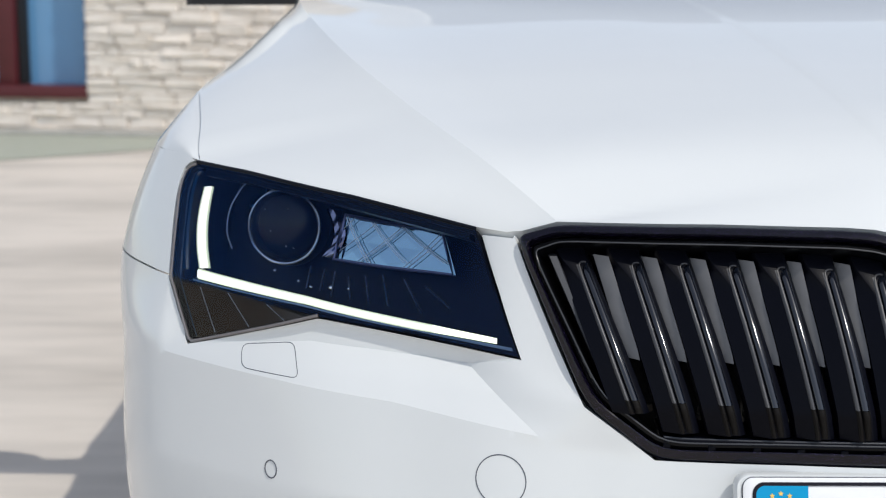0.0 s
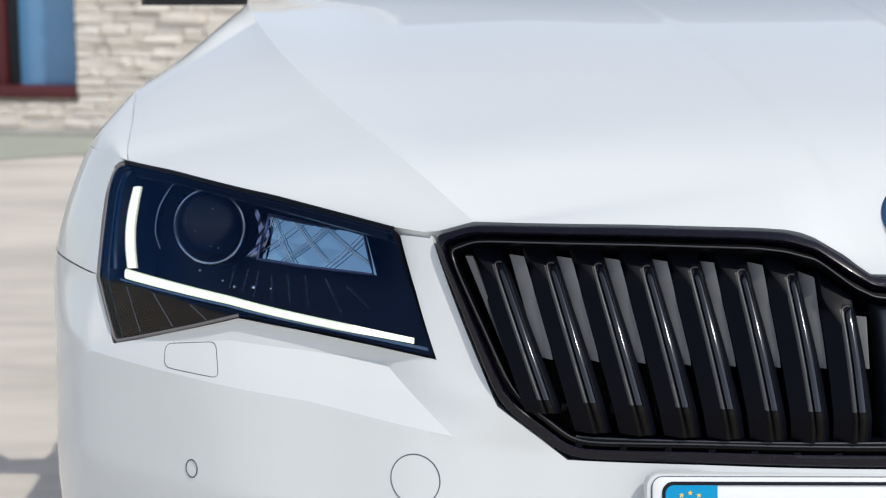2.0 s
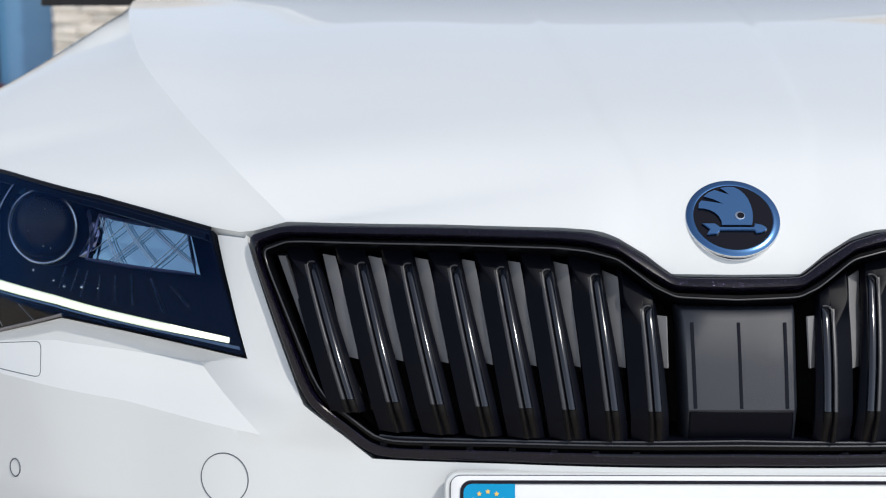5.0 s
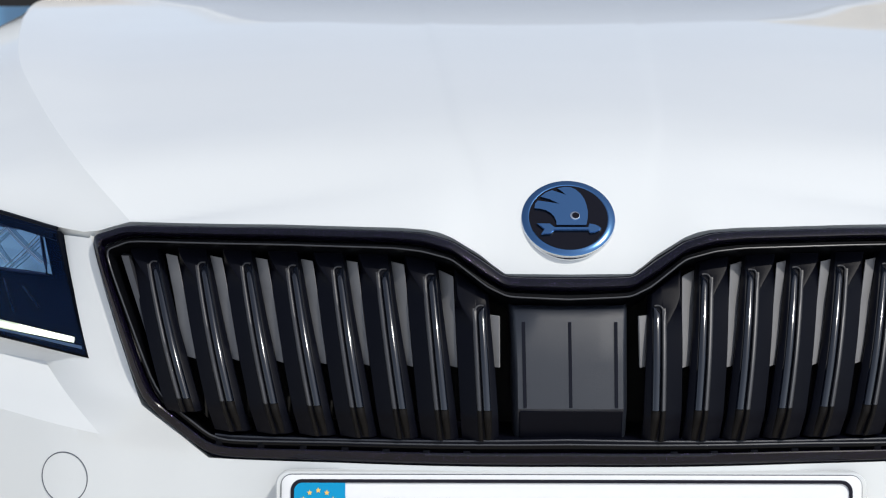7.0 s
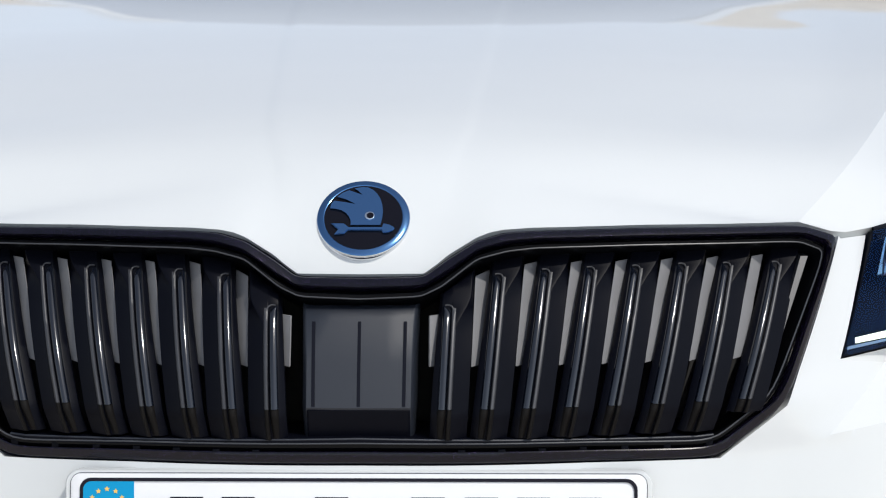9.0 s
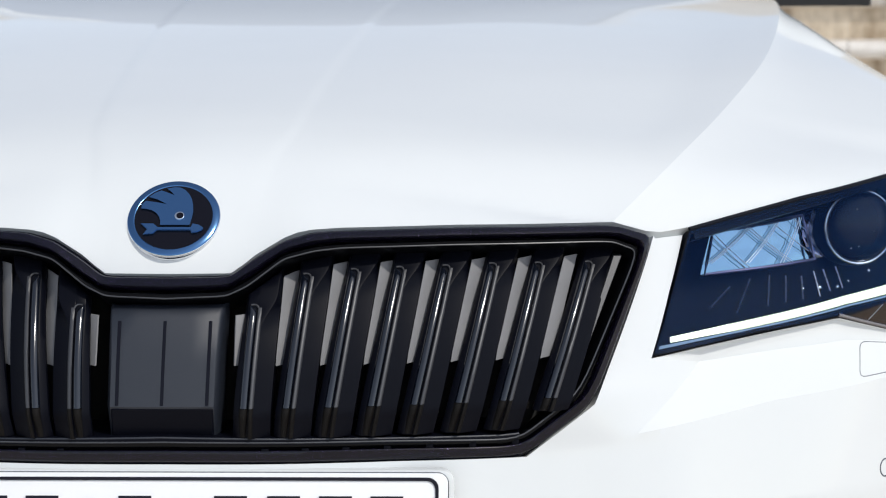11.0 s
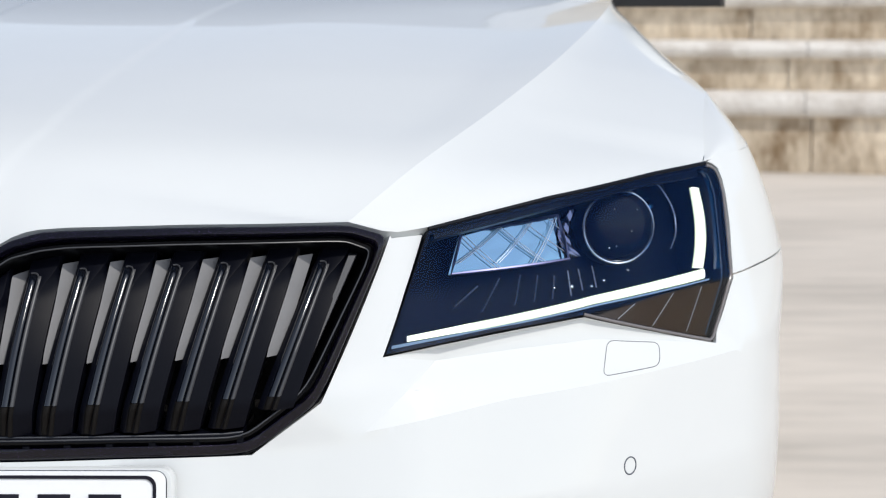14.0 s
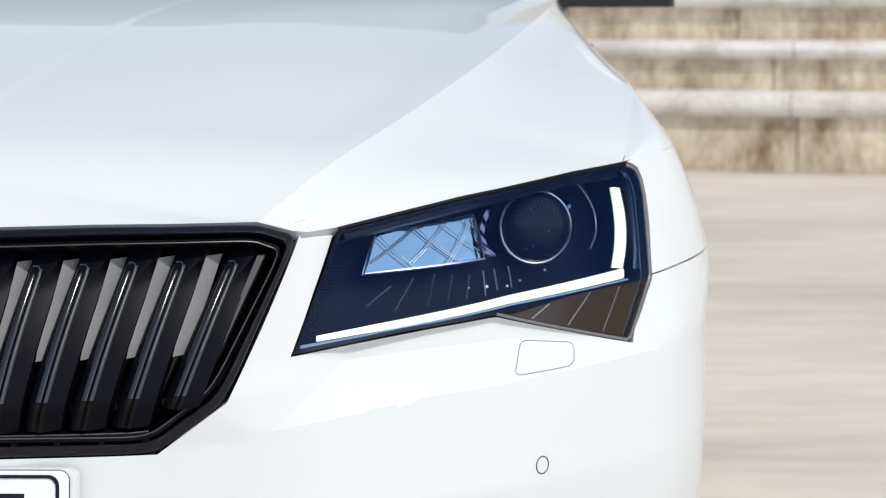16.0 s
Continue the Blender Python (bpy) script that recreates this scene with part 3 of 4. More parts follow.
def ceiling_of(x):
    return float(np.interp(x, [0.0564, 0.075, 0.1085, 0.137, 0.165, 0.4157, 0.4414], [0.756, 0.7645, 0.788, 0.7955, 0.798, 0.7991, 0.7887]))


def floor_of(x):
    return float(np.interp(x, [0.0, 0.3263, 0.3842], [0.6312, 0.6245, 0.6664]))


SLAT_Z = [0.600, 0.630, 0.645, 0.660, 0.690, 0.710, 0.730, 0.745, 0.757, 0.772, 0.787, 0.820]
SLAT_D = [0.0040, -0.0042, -0.0072, -0.0090, -0.0090, -0.0070, -0.0028, 0.0017, 0.0059, 0.0117, 0.0180, 0.0322]
_slat = spline(list(zip(SLAT_Z, SLAT_D)), 8)


def slat_depth(i, z):
    """How far a slat's front lies behind the plain skin."""
    return float(np.interp(z, *_slat.T))


for i in range(8):
    ztop = ceiling_of(TOPS[i][0] + 0.0225) - 0.0070
    zlow = 0.650 if i == 0 else 0.6335

    def body(z, i=i):
        """Inner flank, channel for the gloss strip, rounded edge, and the broad outer flank."""
        d = slat_depth(i, z)
        up = ramp(TOPS[i][1] - 0.0015, TOPS[i][1] + 0.0015, z)
        w = 0.0135 * ramp(TOPS[i][1] - 0.022, TOPS[i][1] + 0.012, z)
        floor = d + 0.0026 - 0.0026 * up
        back = -0.0086 - 0.0030 * ramp(0.79, 0.66, z)
        return [(back, d + 0.0080), (-0.0066, d + 0.0030 - 0.0024 * up), (-0.0056, floor), (0.0026, floor), (0.0029, d + 0.0004 * (1 - up)), (0.0036, d),
                (0.0048 + w, d), (0.0062 + w, d + 0.0003), (0.0072 + w, d + 0.0012 + 0.06 * w), (0.0223, d + 0.0095), (0.0226, d + 0.036), (0.004, d + 0.026), (back, d + 0.013)]

    def bead(z, i=i):
        """Rounded front edge beside the strip, running out into the cap."""
        d = slat_depth(i, z)
        n = ramp(0.0, -0.012, z - TOPS[i][1])
        return [(0.0029, d + 0.0016), (0.0030, d - 0.0004 * n), (0.0038, d - 0.0014 * n), (0.0050, d - 0.0015 * n), (0.0062, d - 0.0007 * n), (0.0071, d + 0.0010), (0.0076, d + 0.0030)]

    def strip(z, i=i):
        """The gloss strip: open to the inner flank, its outer corner rounded at the top."""
        d = slat_depth(i, z) + max(0.0, 0.6615 - z) * 0.12
        u = min(1.0, max(0.0, (TOPS[i][1] - z) / 0.0075))
        n = max(0.35, math.sqrt(1 - (1 - u) ** 2))
        k = 0.0012 * (1 - u)
        return [(-0.0060 + (x + 0.0060) * n, d + y + k) for x, y in ((-0.0060, 0.0052), (-0.0059, 0.0026), (-0.0052, 0.0005), (-0.0040, -0.0008), (-0.0024, -0.0015),
                                                                       (-0.0006, -0.0013), (0.0009, -0.0004), (0.0019, 0.0014), (0.0019, 0.0040))]

    def vane(z, i=i):
        d = slat_depth(i, z)
        d = min(d, 0.002 + 0.3 * (d - 0.002))
        return [(0.0227, d + 0.0137), (0.0230, d + 0.0125), (0.0365, d + 0.0270), (0.0362, d + 0.0282)]

    def trimmed(bm, gap):
        """Cuts a bar off along the line of the frame's inner rim."""
        for v in bm.verts:
            v.co.z = min(v.co.z, ceiling_of(v.co.x) - gap)
        return bm

    for side in (1, -1):
        part("slat", make(side, trimmed(bar(i, zlow, ztop, body, 44), 0.0070)), SATIN, grille)
        b = bar(i, 0.6630, TOPS[i][1] - 0.001, bead, 30)
        hook = []
        for u, dz in ((0.0048, -0.0075), (0.0046, -0.0045), (0.0038, -0.0018), (0.0024, 0.0002), (0.0004, 0.0012), (-0.0018, 0.0014), (-0.0040, 0.0011)):
            z = TOPS[i][1] + dz
            x, y, _ = surf(s_of(along_slat(i, z), z), z, 0.0)
            hook.append((x + u, y + slat_depth(i, z) + 0.0003, z))
        tube(hook, 0.0009, 8, False, b)
        part("slat_edge", make(side, b), BEAD, grille, "satin grey front edge of the slat")
        b = bar(i, zlow + 0.001, 0.6625, strip, 10)
        bar(i, zlow + 0.001, 0.6625, bead, 6, 0.0, b)
        part("slat_foot", make(side, b), FOOT, grille, "dusty matt black foot of the slat")
        part("slat_trim", make(side, bar(i, 0.6630, TOPS[i][1], strip, 64)), TRIM, grille, "gloss black slat strip")
        xf, yf, _ = surf(s_of(along_slat(i, zlow), zlow), zlow, 0.0)
        if i:
            part("foot_clip", make(side, box(xf - 0.0070, xf + 0.0020, yf - 0.0006, yf + 0.006, zlow + 0.0005, zlow + 0.0015, 0.0003)), EDGE, grille, "thin grey clip at the slat's foot")
        if i < 7:
            xm = (FEET[i][0] + FEET[i + 1][0]) / 2
            x, y, z = surf(s_of(xm, 0.630), 0.630, -0.003)
            part("rib", make(side, box(x - 0.004, x + 0.003, y - 0.0045, y + 0.01, 0.6145, 0.6235, 0.0012)), SATIN, grille)
            b = box(xf - 0.0185, xf - 0.0130, yf + 0.030, yf + 0.034, 0.6425, 0.6500, 0.0012)
            part("retainer", make(side, b), RETAINER, grille, "small dusty retainer")
        if not i:
            continue
        b = trimmed(bar(i, 0.699, ceiling_of(TOPS[i][0] + 0.0365) - 0.0145, vane, 14), 0.0145)
        low = min(v.co.z for v in b.verts)
        for v in b.verts:
            if v.co.z < low + 0.001:
                v.co.z -= 0.003
        part("shutter_vane", make(side, b), GREY, grille, "grey shutter vane")

# outermost half slats along the frame's inner wall
for side in (1, -1):
    rings = []
    for k in range(13):
        f = k / 12
        x, z = 0.4262 + (0.3800 - 0.4262) * f, 0.7835 + (0.6730 - 0.7835) * f
        q = surf(s_of(x, z), z, -0.006 + 0.004 * f)
        w = 0.0045 * (1 - 0.6 * f)
        rings.append([(x - w, q[1] + 0.004, z), (x - w + 0.001, q[1] - 0.0006, z), (x + w - 0.001, q[1], z), (x + w, q[1] + 0.002, z), (x + w, q[1] + 0.02, z), (x - w, q[1] + 0.02, z)])
    part("edge_slat", make(side, loft(rings)), BEAD, grille, "satin edge slat beside the frame")
for side in (1, -1):
    rings = []
    for z in (0.6960, 0.72, 0.7400):
        x, y, _ = surf(s_of(0.0668, z), z)
        rings.append([(x - 0.0022, y + 0.0060, z), (x + 0.0160, y + 0.0190, z), (x + 0.0150, y + 0.0205, z), (x - 0.0032, y + 0.0075, z)])
    part("shutter_vane", make(side, loft(rings)), GREY, grille, "grey shutter vane")
# sill in front of the slat feet
rings = []
for k in range(41):
    x = -0.328 + 0.656 * k / 40
    z = floor_of(abs(x)) + 0.001
    q = surf(s_of(abs(x), z), z)
    rings.append([(x, q[1] - 0.004, z - 0.002), (x, q[1] - 0.003, z + 0.0025), (x, q[1] + 0.002, z + 0.0035), (x, q[1] + 0.07, z + 0.001), (x, q[1] + 0.07, z - 0.003)])
part("sill", loft(rings), SATIN, grille)
part("sill_edge", tube([(r[1][0], r[1][1] + 0.0006, r[1][2]) for r in rings], 0.0011, 6), RADAR, grille, "thin grey edge of the sill")

# sensor panel in the middle
bm = bmesh.new()
rings = []
for z, off, w in ((0.626, -0.010, 0.0462), (0.6340, -0.0070, 0.0465), (0.6605, -0.0016, 0.0475), (0.6622, 0.0, 0.0475), (0.70, 0.001, 0.048), (0.738, 0.0, 0.049), (0.746, -0.003, 0.0495), (0.7525, -0.010, 0.050), (0.756, -0.03, 0.050)):
    row = []
    for u, d in ((-1.12, 0.034), (-1.09, 0.010), (-1.045, 0.0025), (-1.0, 0.0005), (-0.5, 0), (0, 0), (0.5, 0), (1.0, 0.0005), (1.045, 0.0025), (1.09, 0.010), (1.12, 0.034)):
        q = surf(s_of(abs(u * w), z), z, off)
        row.append((u * w, q[1] + d, q[2]))
    rings.append(row)
loft(rings, False, False, bm)
lower = []
for z, off in ((0.6275, -0.0085), (0.6340, -0.0062), (0.6600, -0.0009), (0.6612, -0.0016)):
    row = []
    for u, d in ((-1.0, 0.0012), (-0.97, 0.0), (-0.5, 0), (0, 0), (0.5, 0), (0.97, 0.0), (1.0, 0.0012)):
        q = surf(s_of(abs(u * 0.0470), z), z, off)
        row.append((u * 0.0470, q[1] + d, q[2]))
    lower.append(row)
part("sensor_panel", bm, RADAR, grille, "dark grey grained sensor panel")
part("lower_cover", loft(lower, False, False), SATIN, grille, "satin black lower cover")
for x in (-0.0412, 0.0, 0.0412):
    rings = []
    for z in (0.6635, 0.68, 0.70, 0.72, 0.7365):
        q = surf(s_of(abs(x), z), z, np.interp(z, [0.66, 0.70, 0.738], [0.0, 0.001, 0.0]))
        xx = x * (1 + (z - 0.66) * 0.35)
        rings.append([(xx - 0.0015, q[1] - 0.0004, q[2]), (xx + 0.0015, q[1] - 0.0004, q[2]), (xx + 0.0015, q[1] + 0.003, q[2]), (xx - 0.0015, q[1] + 0.003, q[2])])
    part("groove", loft(rings), BLACKDISC, grille, "narrow blue-black strip")


# ---- badge ----
badge = part("badge", tube([(0.0428 * math.cos(t), 0.0428 * math.sin(t), 0.0004) for t in np.linspace(0, 2 * math.pi, 72, endpoint=False)], 0.0017, 10, True), CHROME, car,
             "round chrome-rimmed black badge with a blue-grey winged relief")
badge.matrix_local = pose(0.0012, -0.0355, 0.8246, 46, 0, 0) @ pose(0, -0.0008, 0.0008)
bm = bmesh.new()
circle = [(math.cos(t), math.sin(t)) for t in np.linspace(0, 2 * math.pi, 64, endpoint=False)]
loft([[(x * r, y * r, z) for x, y in circle] for r, z in ((0.0444, -0.006), (0.0444, -0.0008), (0.0436, 0.0004), (0.0400, 0.0006))], True, True, bm)
part("badge_back", bm, CHROME, badge)
bm = bmesh.new()
loft([[(x * r, y * r, z) for x, y in circle] for r, z in ((0.0438, -0.0010), (0.0436, 0.0024), (0.0428, 0.0031), (0.0378, 0.0036), (0.0370, 0.0030))], True, True, bm)
part("badge_ring", bm, DARKCHROME, badge)
bm = bmesh.new()
loft([[(x * r, y * r, z) for x, y in circle] for r, z in ((0.0371, 0.0005), (0.0370, 0.0031))], True, True, bm)
part("disc", bm, BLACKDISC, badge)
R = 0.0428
wing_shape = [(-0.05, 0.80), (0.08, 0.79), (0.20, 0.72), (0.30, 0.60), (0.37, 0.46), (0.41, 0.30), (0.43, 0.12), (0.42, -0.04), (0.40, -0.16), (0.38, -0.24), (-0.27, -0.24), (-0.27, -0.14),
              (-0.31, -0.02), (-0.38, 0.08), (-0.49, 0.16), (-0.62, 0.20), (-0.74, 0.21), (-0.72, 0.34), (-0.66, 0.42), (-0.42, 0.38), (-0.18, 0.33), (-0.40, 0.46), (-0.60, 0.53),
              (-0.48, 0.64), (-0.34, 0.71), (-0.20, 0.65), (-0.03, 0.58), (-0.14, 0.70), (-0.22, 0.76)]
bm = bmesh.new()
face = bm.faces.new([bm.verts.new((x * R, y * R, 0.003)) for x, y in wing_shape])
top = bmesh.ops.extrude_face_region(bm, geom=[face])["geom"]
for v in top:
    if isinstance(v, bmesh.types.BMVert):
        v.co.z += 0.0022
part("relief", bm, DARKCHROME, badge, "blue-grey raised wing shape", False)
arrow = [(-0.70, -0.20), (-0.42, -0.20), (-0.31, -0.30), (0.42, -0.30), (0.45, -0.20), (0.58, -0.23), (0.67, -0.29), (0.70, -0.34), (0.66, -0.39), (0.57, -0.44), (0.45, -0.46), (0.42, -0.385), (-0.32, -0.385), (-0.40, -0.48), (-0.62, -0.50), (-0.54, -0.36)]
bm = bmesh.new()
face = bm.faces.new([bm.verts.new((x * R, y * R, 0.003)) for x, y in arrow])
top = bmesh.ops.extrude_face_region(bm, geom=[face])["geom"]
for v in top:
    if isinstance(v, bmesh.types.BMVert):
        v.co.z += 0.0026
bmesh.ops.bevel(bm, geom=[e for e in bm.edges if all(v.co.z > 0.005 for v in e.verts)], offset=0.0006, segments=2, affect="EDGES", clamp_overlap=True)
part("arrow_bar", bm, DARKCHROME, badge, "", False)
bm = bmesh.new()
loft([[(0.14 * R + x * r, 0.0 + y * r, z) for x, y in circle[::4]] for r, z in ((0.0046, 0.0045), (0.0046, 0.0060), (0.0036, 0.0066))], True, True, bm)
part("relief_boss", bm, CHROME, badge)
bm = bmesh.new()
loft([[(0.155 * R + x * r, -0.01 * R + y * r, z) for x, y in circle[::4]] for r, z in ((0.0034, 0.0050), (0.0034, 0.0068))], True, True, bm)
part("relief_dot", bm, BLACKDISC, badge)


# ---- headlights ----
def smooth_pairs(pairs, n=6):
    flat = spline([(a[0], a[1], b[0], b[1]) for a, b in pairs], n)
    return [((a, b), (c, d)) for a, b, c, d in flat]


def lamp_place(off):
    return lambda s, z: surf(s, z, off)


def ribbon(points, width_dir, depth, off, taper=None):
    """A bar of rectangular section along pairs of skin points (upper, lower)."""
    rings = []
    for (xa, za), (xb, zb) in points:
        a0, b0 = surf(s_of(xa, za), za, off), surf(s_of(xb, zb), zb, off)
        a1, b1 = surf(s_of(xa, za), za, off - depth), surf(s_of(xb, zb), zb, off - depth)
        rings.append([a0, b0, b1, a1])
    return loft(rings)


def shrink(points, d):
    """The outline moved inwards by d."""
    p = np.array(points, float)
    out = []
    for i in range(len(p)):
        a, b = p[i] - p[i - 1], p[(i + 1) % len(p)] - p[i]
        n1, n2 = np.array([a[1], -a[0]]) / np.hypot(*a), np.array([b[1], -b[0]]) / np.hypot(*b)
        m = (n1 + n2) / max(0.35, 1 + n1 @ n2)
        out.append(tuple(p[i] + m * d))
    return out


BAR_X = [0.485, 0.563, 0.682, 0.8165]
BAR_TOP, BAR_LOW = [0.7078, 0.7163, 0.7305, 0.7405], [0.7031, 0.7095, 0.7230, 0.7308]
for side in (1, -1):
    lamp = part("headlight", make(side, sheet(sz(shrink(LAMP, 0.0008)), lambda s, z: surf(s, z, -0.075), 0.03, 0.0)), HOUSING, car,
                "dark headlight with clear cover and lit white light strips")
    # side walls of the housing
    rings = []
    loop = dense(np.array(shrink(LAMP, 0.0008)), 0.012)
    for off in (0.0, -0.02, -0.05, -0.0755):
        rings.append([surf(s_of(*q), q[1], off) for q in loop])
    part("housing_wall", make(side, loft(rings, True, False)), HOUSING, lamp)
    cover = shrink(LAMP, 0.0014)
    waist = [(0.7900, 0.7262), (0.7460, 0.7205)]
    part("lens", make(side, sheet(sz(cover[:7] + waist + cover[8:]), lambda s, z: surf(s, z, 0.0005), 0.010, 0.0)), LENS, lamp, "clear glossy headlight cover with reflections tinted sky blue", True, True)
    part("marker_lens", make(side, sheet(sz([cover[6], cover[7], cover[8], *waist[::-1]]), lambda s, z: surf(s, z, 0.0005), 0.010, 0.0)), MARKERLENS, lamp, "clear cover of the side marker", True, True)
    rim_line = [surf(s_of(*q), q[1], -0.0002) for q in dense_line(shrink(LAMP, 0.0018)[0:9], 0.006)]
    part("lens_rim", make(side, tube(rim_line, 0.0019, 8)), LENSRIM, lamp, "clear grey outer rim of the cover")
    # black seal along the edge
    inner = np.array(shrink(LAMP, 0.0046))
    outer_l = np.array(shrink(LAMP, 0.0006))
    rings = [[], [], []]
    for i in range(len(LAMP)):
        j = (i + 1) % len(LAMP)
        k = max(1, int(np.hypot(*(outer_l[j] - outer_l[i])) / 0.012))
        for t in range(k):
            po, pi = outer_l[i] + (outer_l[j] - outer_l[i]) * t / k, inner[i] + (inner[j] - inner[i]) * t / k
            rings[0].append(surf(s_of(*po), po[1], -0.001))
            rings[1].append(surf(s_of(*pi), pi[1], -0.0016))
            rings[2].append(surf(s_of(*pi), pi[1], -0.010))
    part("seal", make(side, loft(rings, True, False)), HOUSING, lamp, "black rubber edge")
    # dark brow along the upper edge
    brow = [((x, z - 0.002), (x + 0.002, z - 0.010)) for x, z in ((0.5060, 0.8058), (0.6260, 0.8286), (0.7430, 0.8445), (0.80, 0.8475))]
    part("brow", make(side, ribbon(brow, None, 0.02, -0.004)), HOUSING, lamp)
    gasket = [surf(s_of(x, z), z, -0.0002) for x, z in dense_line([(0.5005, 0.8054), (0.6260, 0.8293), (0.7430, 0.8452), (0.8085, 0.8507)], 0.012)]
    part("gasket", make(side, tube(gasket, 0.0021, 8)), HOUSING, lamp, "black rubber gasket")
    # light strips
    up = [((0.8108, 0.8285), (0.8226, 0.8265)), ((0.8137, 0.8075), (0.8268, 0.8055)), ((0.8150, 0.7860), (0.8284, 0.7838)), ((0.8130, 0.7640), (0.8262, 0.7620)), ((0.8085, 0.7437), (0.8212, 0.7417))]
    slim = [((a[0] + 0.0016, a[1]), (b[0] - 0.0020, b[1])) for a, b in smooth_pairs(up)]
    part("light_strip", make(side, ribbon(slim, None, 0.0015, -0.025)), LED, lamp, "lit white light strip")
    # wider, dimmer ribbon added behind as the strip's soft glowing fringe
    wide = [((a[0] - 0.0010, a[1]), (b[0] + 0.0010, b[1])) for a, b in smooth_pairs(up)]
    part("light_edge", make(side, ribbon(wide, None, 0.001, -0.0262)), LEDEDGE, lamp, "pale yellow glow added round the light strip")
    low = []
    for k in range(17):
        x = 0.8165 + (0.5495 - 0.8165) * k / 16
        zt, zb = np.interp(x, BAR_X, BAR_TOP), np.interp(x, BAR_X, BAR_LOW)
        low.append(((x, zt), (x, zb)))
    slim = [((a[0], a[1] - 0.0011), (b[0], b[1] + 0.0008)) for a, b in low]
    part("light_bar", make(side, ribbon(slim, None, 0.0015, -0.018)), LED, lamp, "lit white light bar")
    # same added fringe of glow behind the lower bar
    wide = [((a[0], a[1] + 0.0006), (b[0], b[1] - 0.0005)) for a, b in low]
    wide += [((x, np.interp(x, BAR_X, BAR_TOP) + 0.0004), (x, np.interp(x, BAR_X, BAR_LOW) - 0.0003)) for x in (0.530, 0.508, 0.487)]
    part("light_edge", make(side, ribbon(wide, None, 0.001, -0.0192)), LEDEDGE, lamp, "pale yellow glow added round the light bar")
    bm = bmesh.new()
    for k in range(44):
        x = 0.5490 - (0.5490 - 0.486) * k / 43
        zt, zb = np.interp(x, BAR_X, BAR_TOP), np.interp(x, BAR_X, BAR_LOW)
        a = surf(s_of(x, zt), zt, -0.018)
        b = surf(s_of(x, zb), zb, -0.018)
        w = 0.00030
        loft([[(a[0] - w, a[1], a[2]), (a[0] + w, a[1], a[2]), (a[0] + w, a[1] + 0.0015, a[2]), (a[0] - w, a[1] + 0.0015, a[2])],
              [(b[0] - w, b[1], b[2]), (b[0] + w, b[1], b[2]), (b[0] + w, b[1] + 0.0015, b[2]), (b[0] - w, b[1] + 0.0015, b[2])]], True, True, bm)
    part("light_teeth", make(side, bm), LED, lamp, "fine lit teeth of the light bar")
    guide = [((p[0], q[1] - 0.0012), (p[0], q[1] - 0.0030)) for p, q in low] + [((0.4690, 0.6998), (0.4690, 0.6968))]
    part("light_guide", make(side, ribbon(guide, None, 0.002, -0.012)), LIGHTGUIDE, lamp, "pale blue clear edge below the bar")
    upright = [((0.8303, 0.8355), (0.8309, 0.8352)), ((0.8322, 0.810), (0.8329, 0.810)), ((0.8331, 0.782), (0.8338, 0.782)), ((0.8326, 0.7320), (0.8333, 0.7320))]
    part("light_guide", make(side, ribbon(upright, None, 0.002, -0.010)), LIGHTGUIDE, lamp, "pale blue clear edge")
    shelf = [((p[0], q[1] - 0.0050), (p[0], q[1] - 0.0085)) for p, q in low] + [((0.4660, 0.6955), (0.4660, 0.6920))]
    part("shelf", make(side, ribbon(shelf, None, 0.05, -0.012)), HOUSING, lamp)
    # smoked side marker
    marker = [(0.8315, 0.7245), (0.8100, 0.6675), (0.670, 0.7090), (0.746, 0.7212)]
    part("side_marker", make(side, sheet(sz(marker), lamp_place(-0.008), 0.012, 0.0)), SMOKE, lamp, "smoked brown side marker")
    for xa, xb in ((0.802, 0.7816), (0.767, 0.7412), (0.7209, 0.7011)):
        z1 = np.interp(xa, [0.670, 0.746, 0.8315], [0.7095, 0.7212, 0.7245]) - 0.001
        z0 = np.interp(xb, [0.670, 0.810], [0.7090, 0.6675]) + 0.004
        line = [surf(s_of(xa + (xb - xa) * t, z1 + (z0 - z1) * t), z1 + (z0 - z1) * t, -0.0072) for t in np.linspace(0, 1, 6)]
        part("marker_rib", make(side, tube(line, 0.00042, 6)), RIBMETAL, lamp, "thin pale rib")
    # projector
    cx, cy, cz = surf(s_of(0.7234, 0.7977), 0.7977, -0.034)
    m = pose(cx, cy, cz, 90 - 4, 0, 12)
    bm = tube([(0.0395 * math.cos(t), 0.0395 * math.sin(t), 0) for t in np.linspace(0, 2 * math.pi, 64, endpoint=False)], 0.0015, 8, True)
    bmesh.ops.transform(bm, matrix=m, verts=bm.verts)
    part("projector_ring", make(side, bm), RINGGLASS, lamp, "thin chrome projector ring")
    bm = bmesh.new()
    prof = [(0.0386 * math.cos(a), 0.013 * math.sin(a) - 0.003) for a in np.linspace(0, 1.56, 16)]
    loft([[(r * x, r * y, h) for x, y in circle] for r, h in prof], True, True, bm)
    bmesh.ops.transform(bm, matrix=m, verts=bm.verts)
    part("projector_lens", make(side, bm), BALL, lamp, "dark domed projector glass")
    # tiny chrome beads added on the dome for its bright specks
    for dx, dy in ((-0.007, 0.020), (0.019, 0.019), (-0.005, -0.020), (-0.013, -0.022), (0.012, -0.004)):
        bm = bmesh.new()
        bmesh.ops.create_icosphere(bm, subdivisions=2, radius=0.0010)
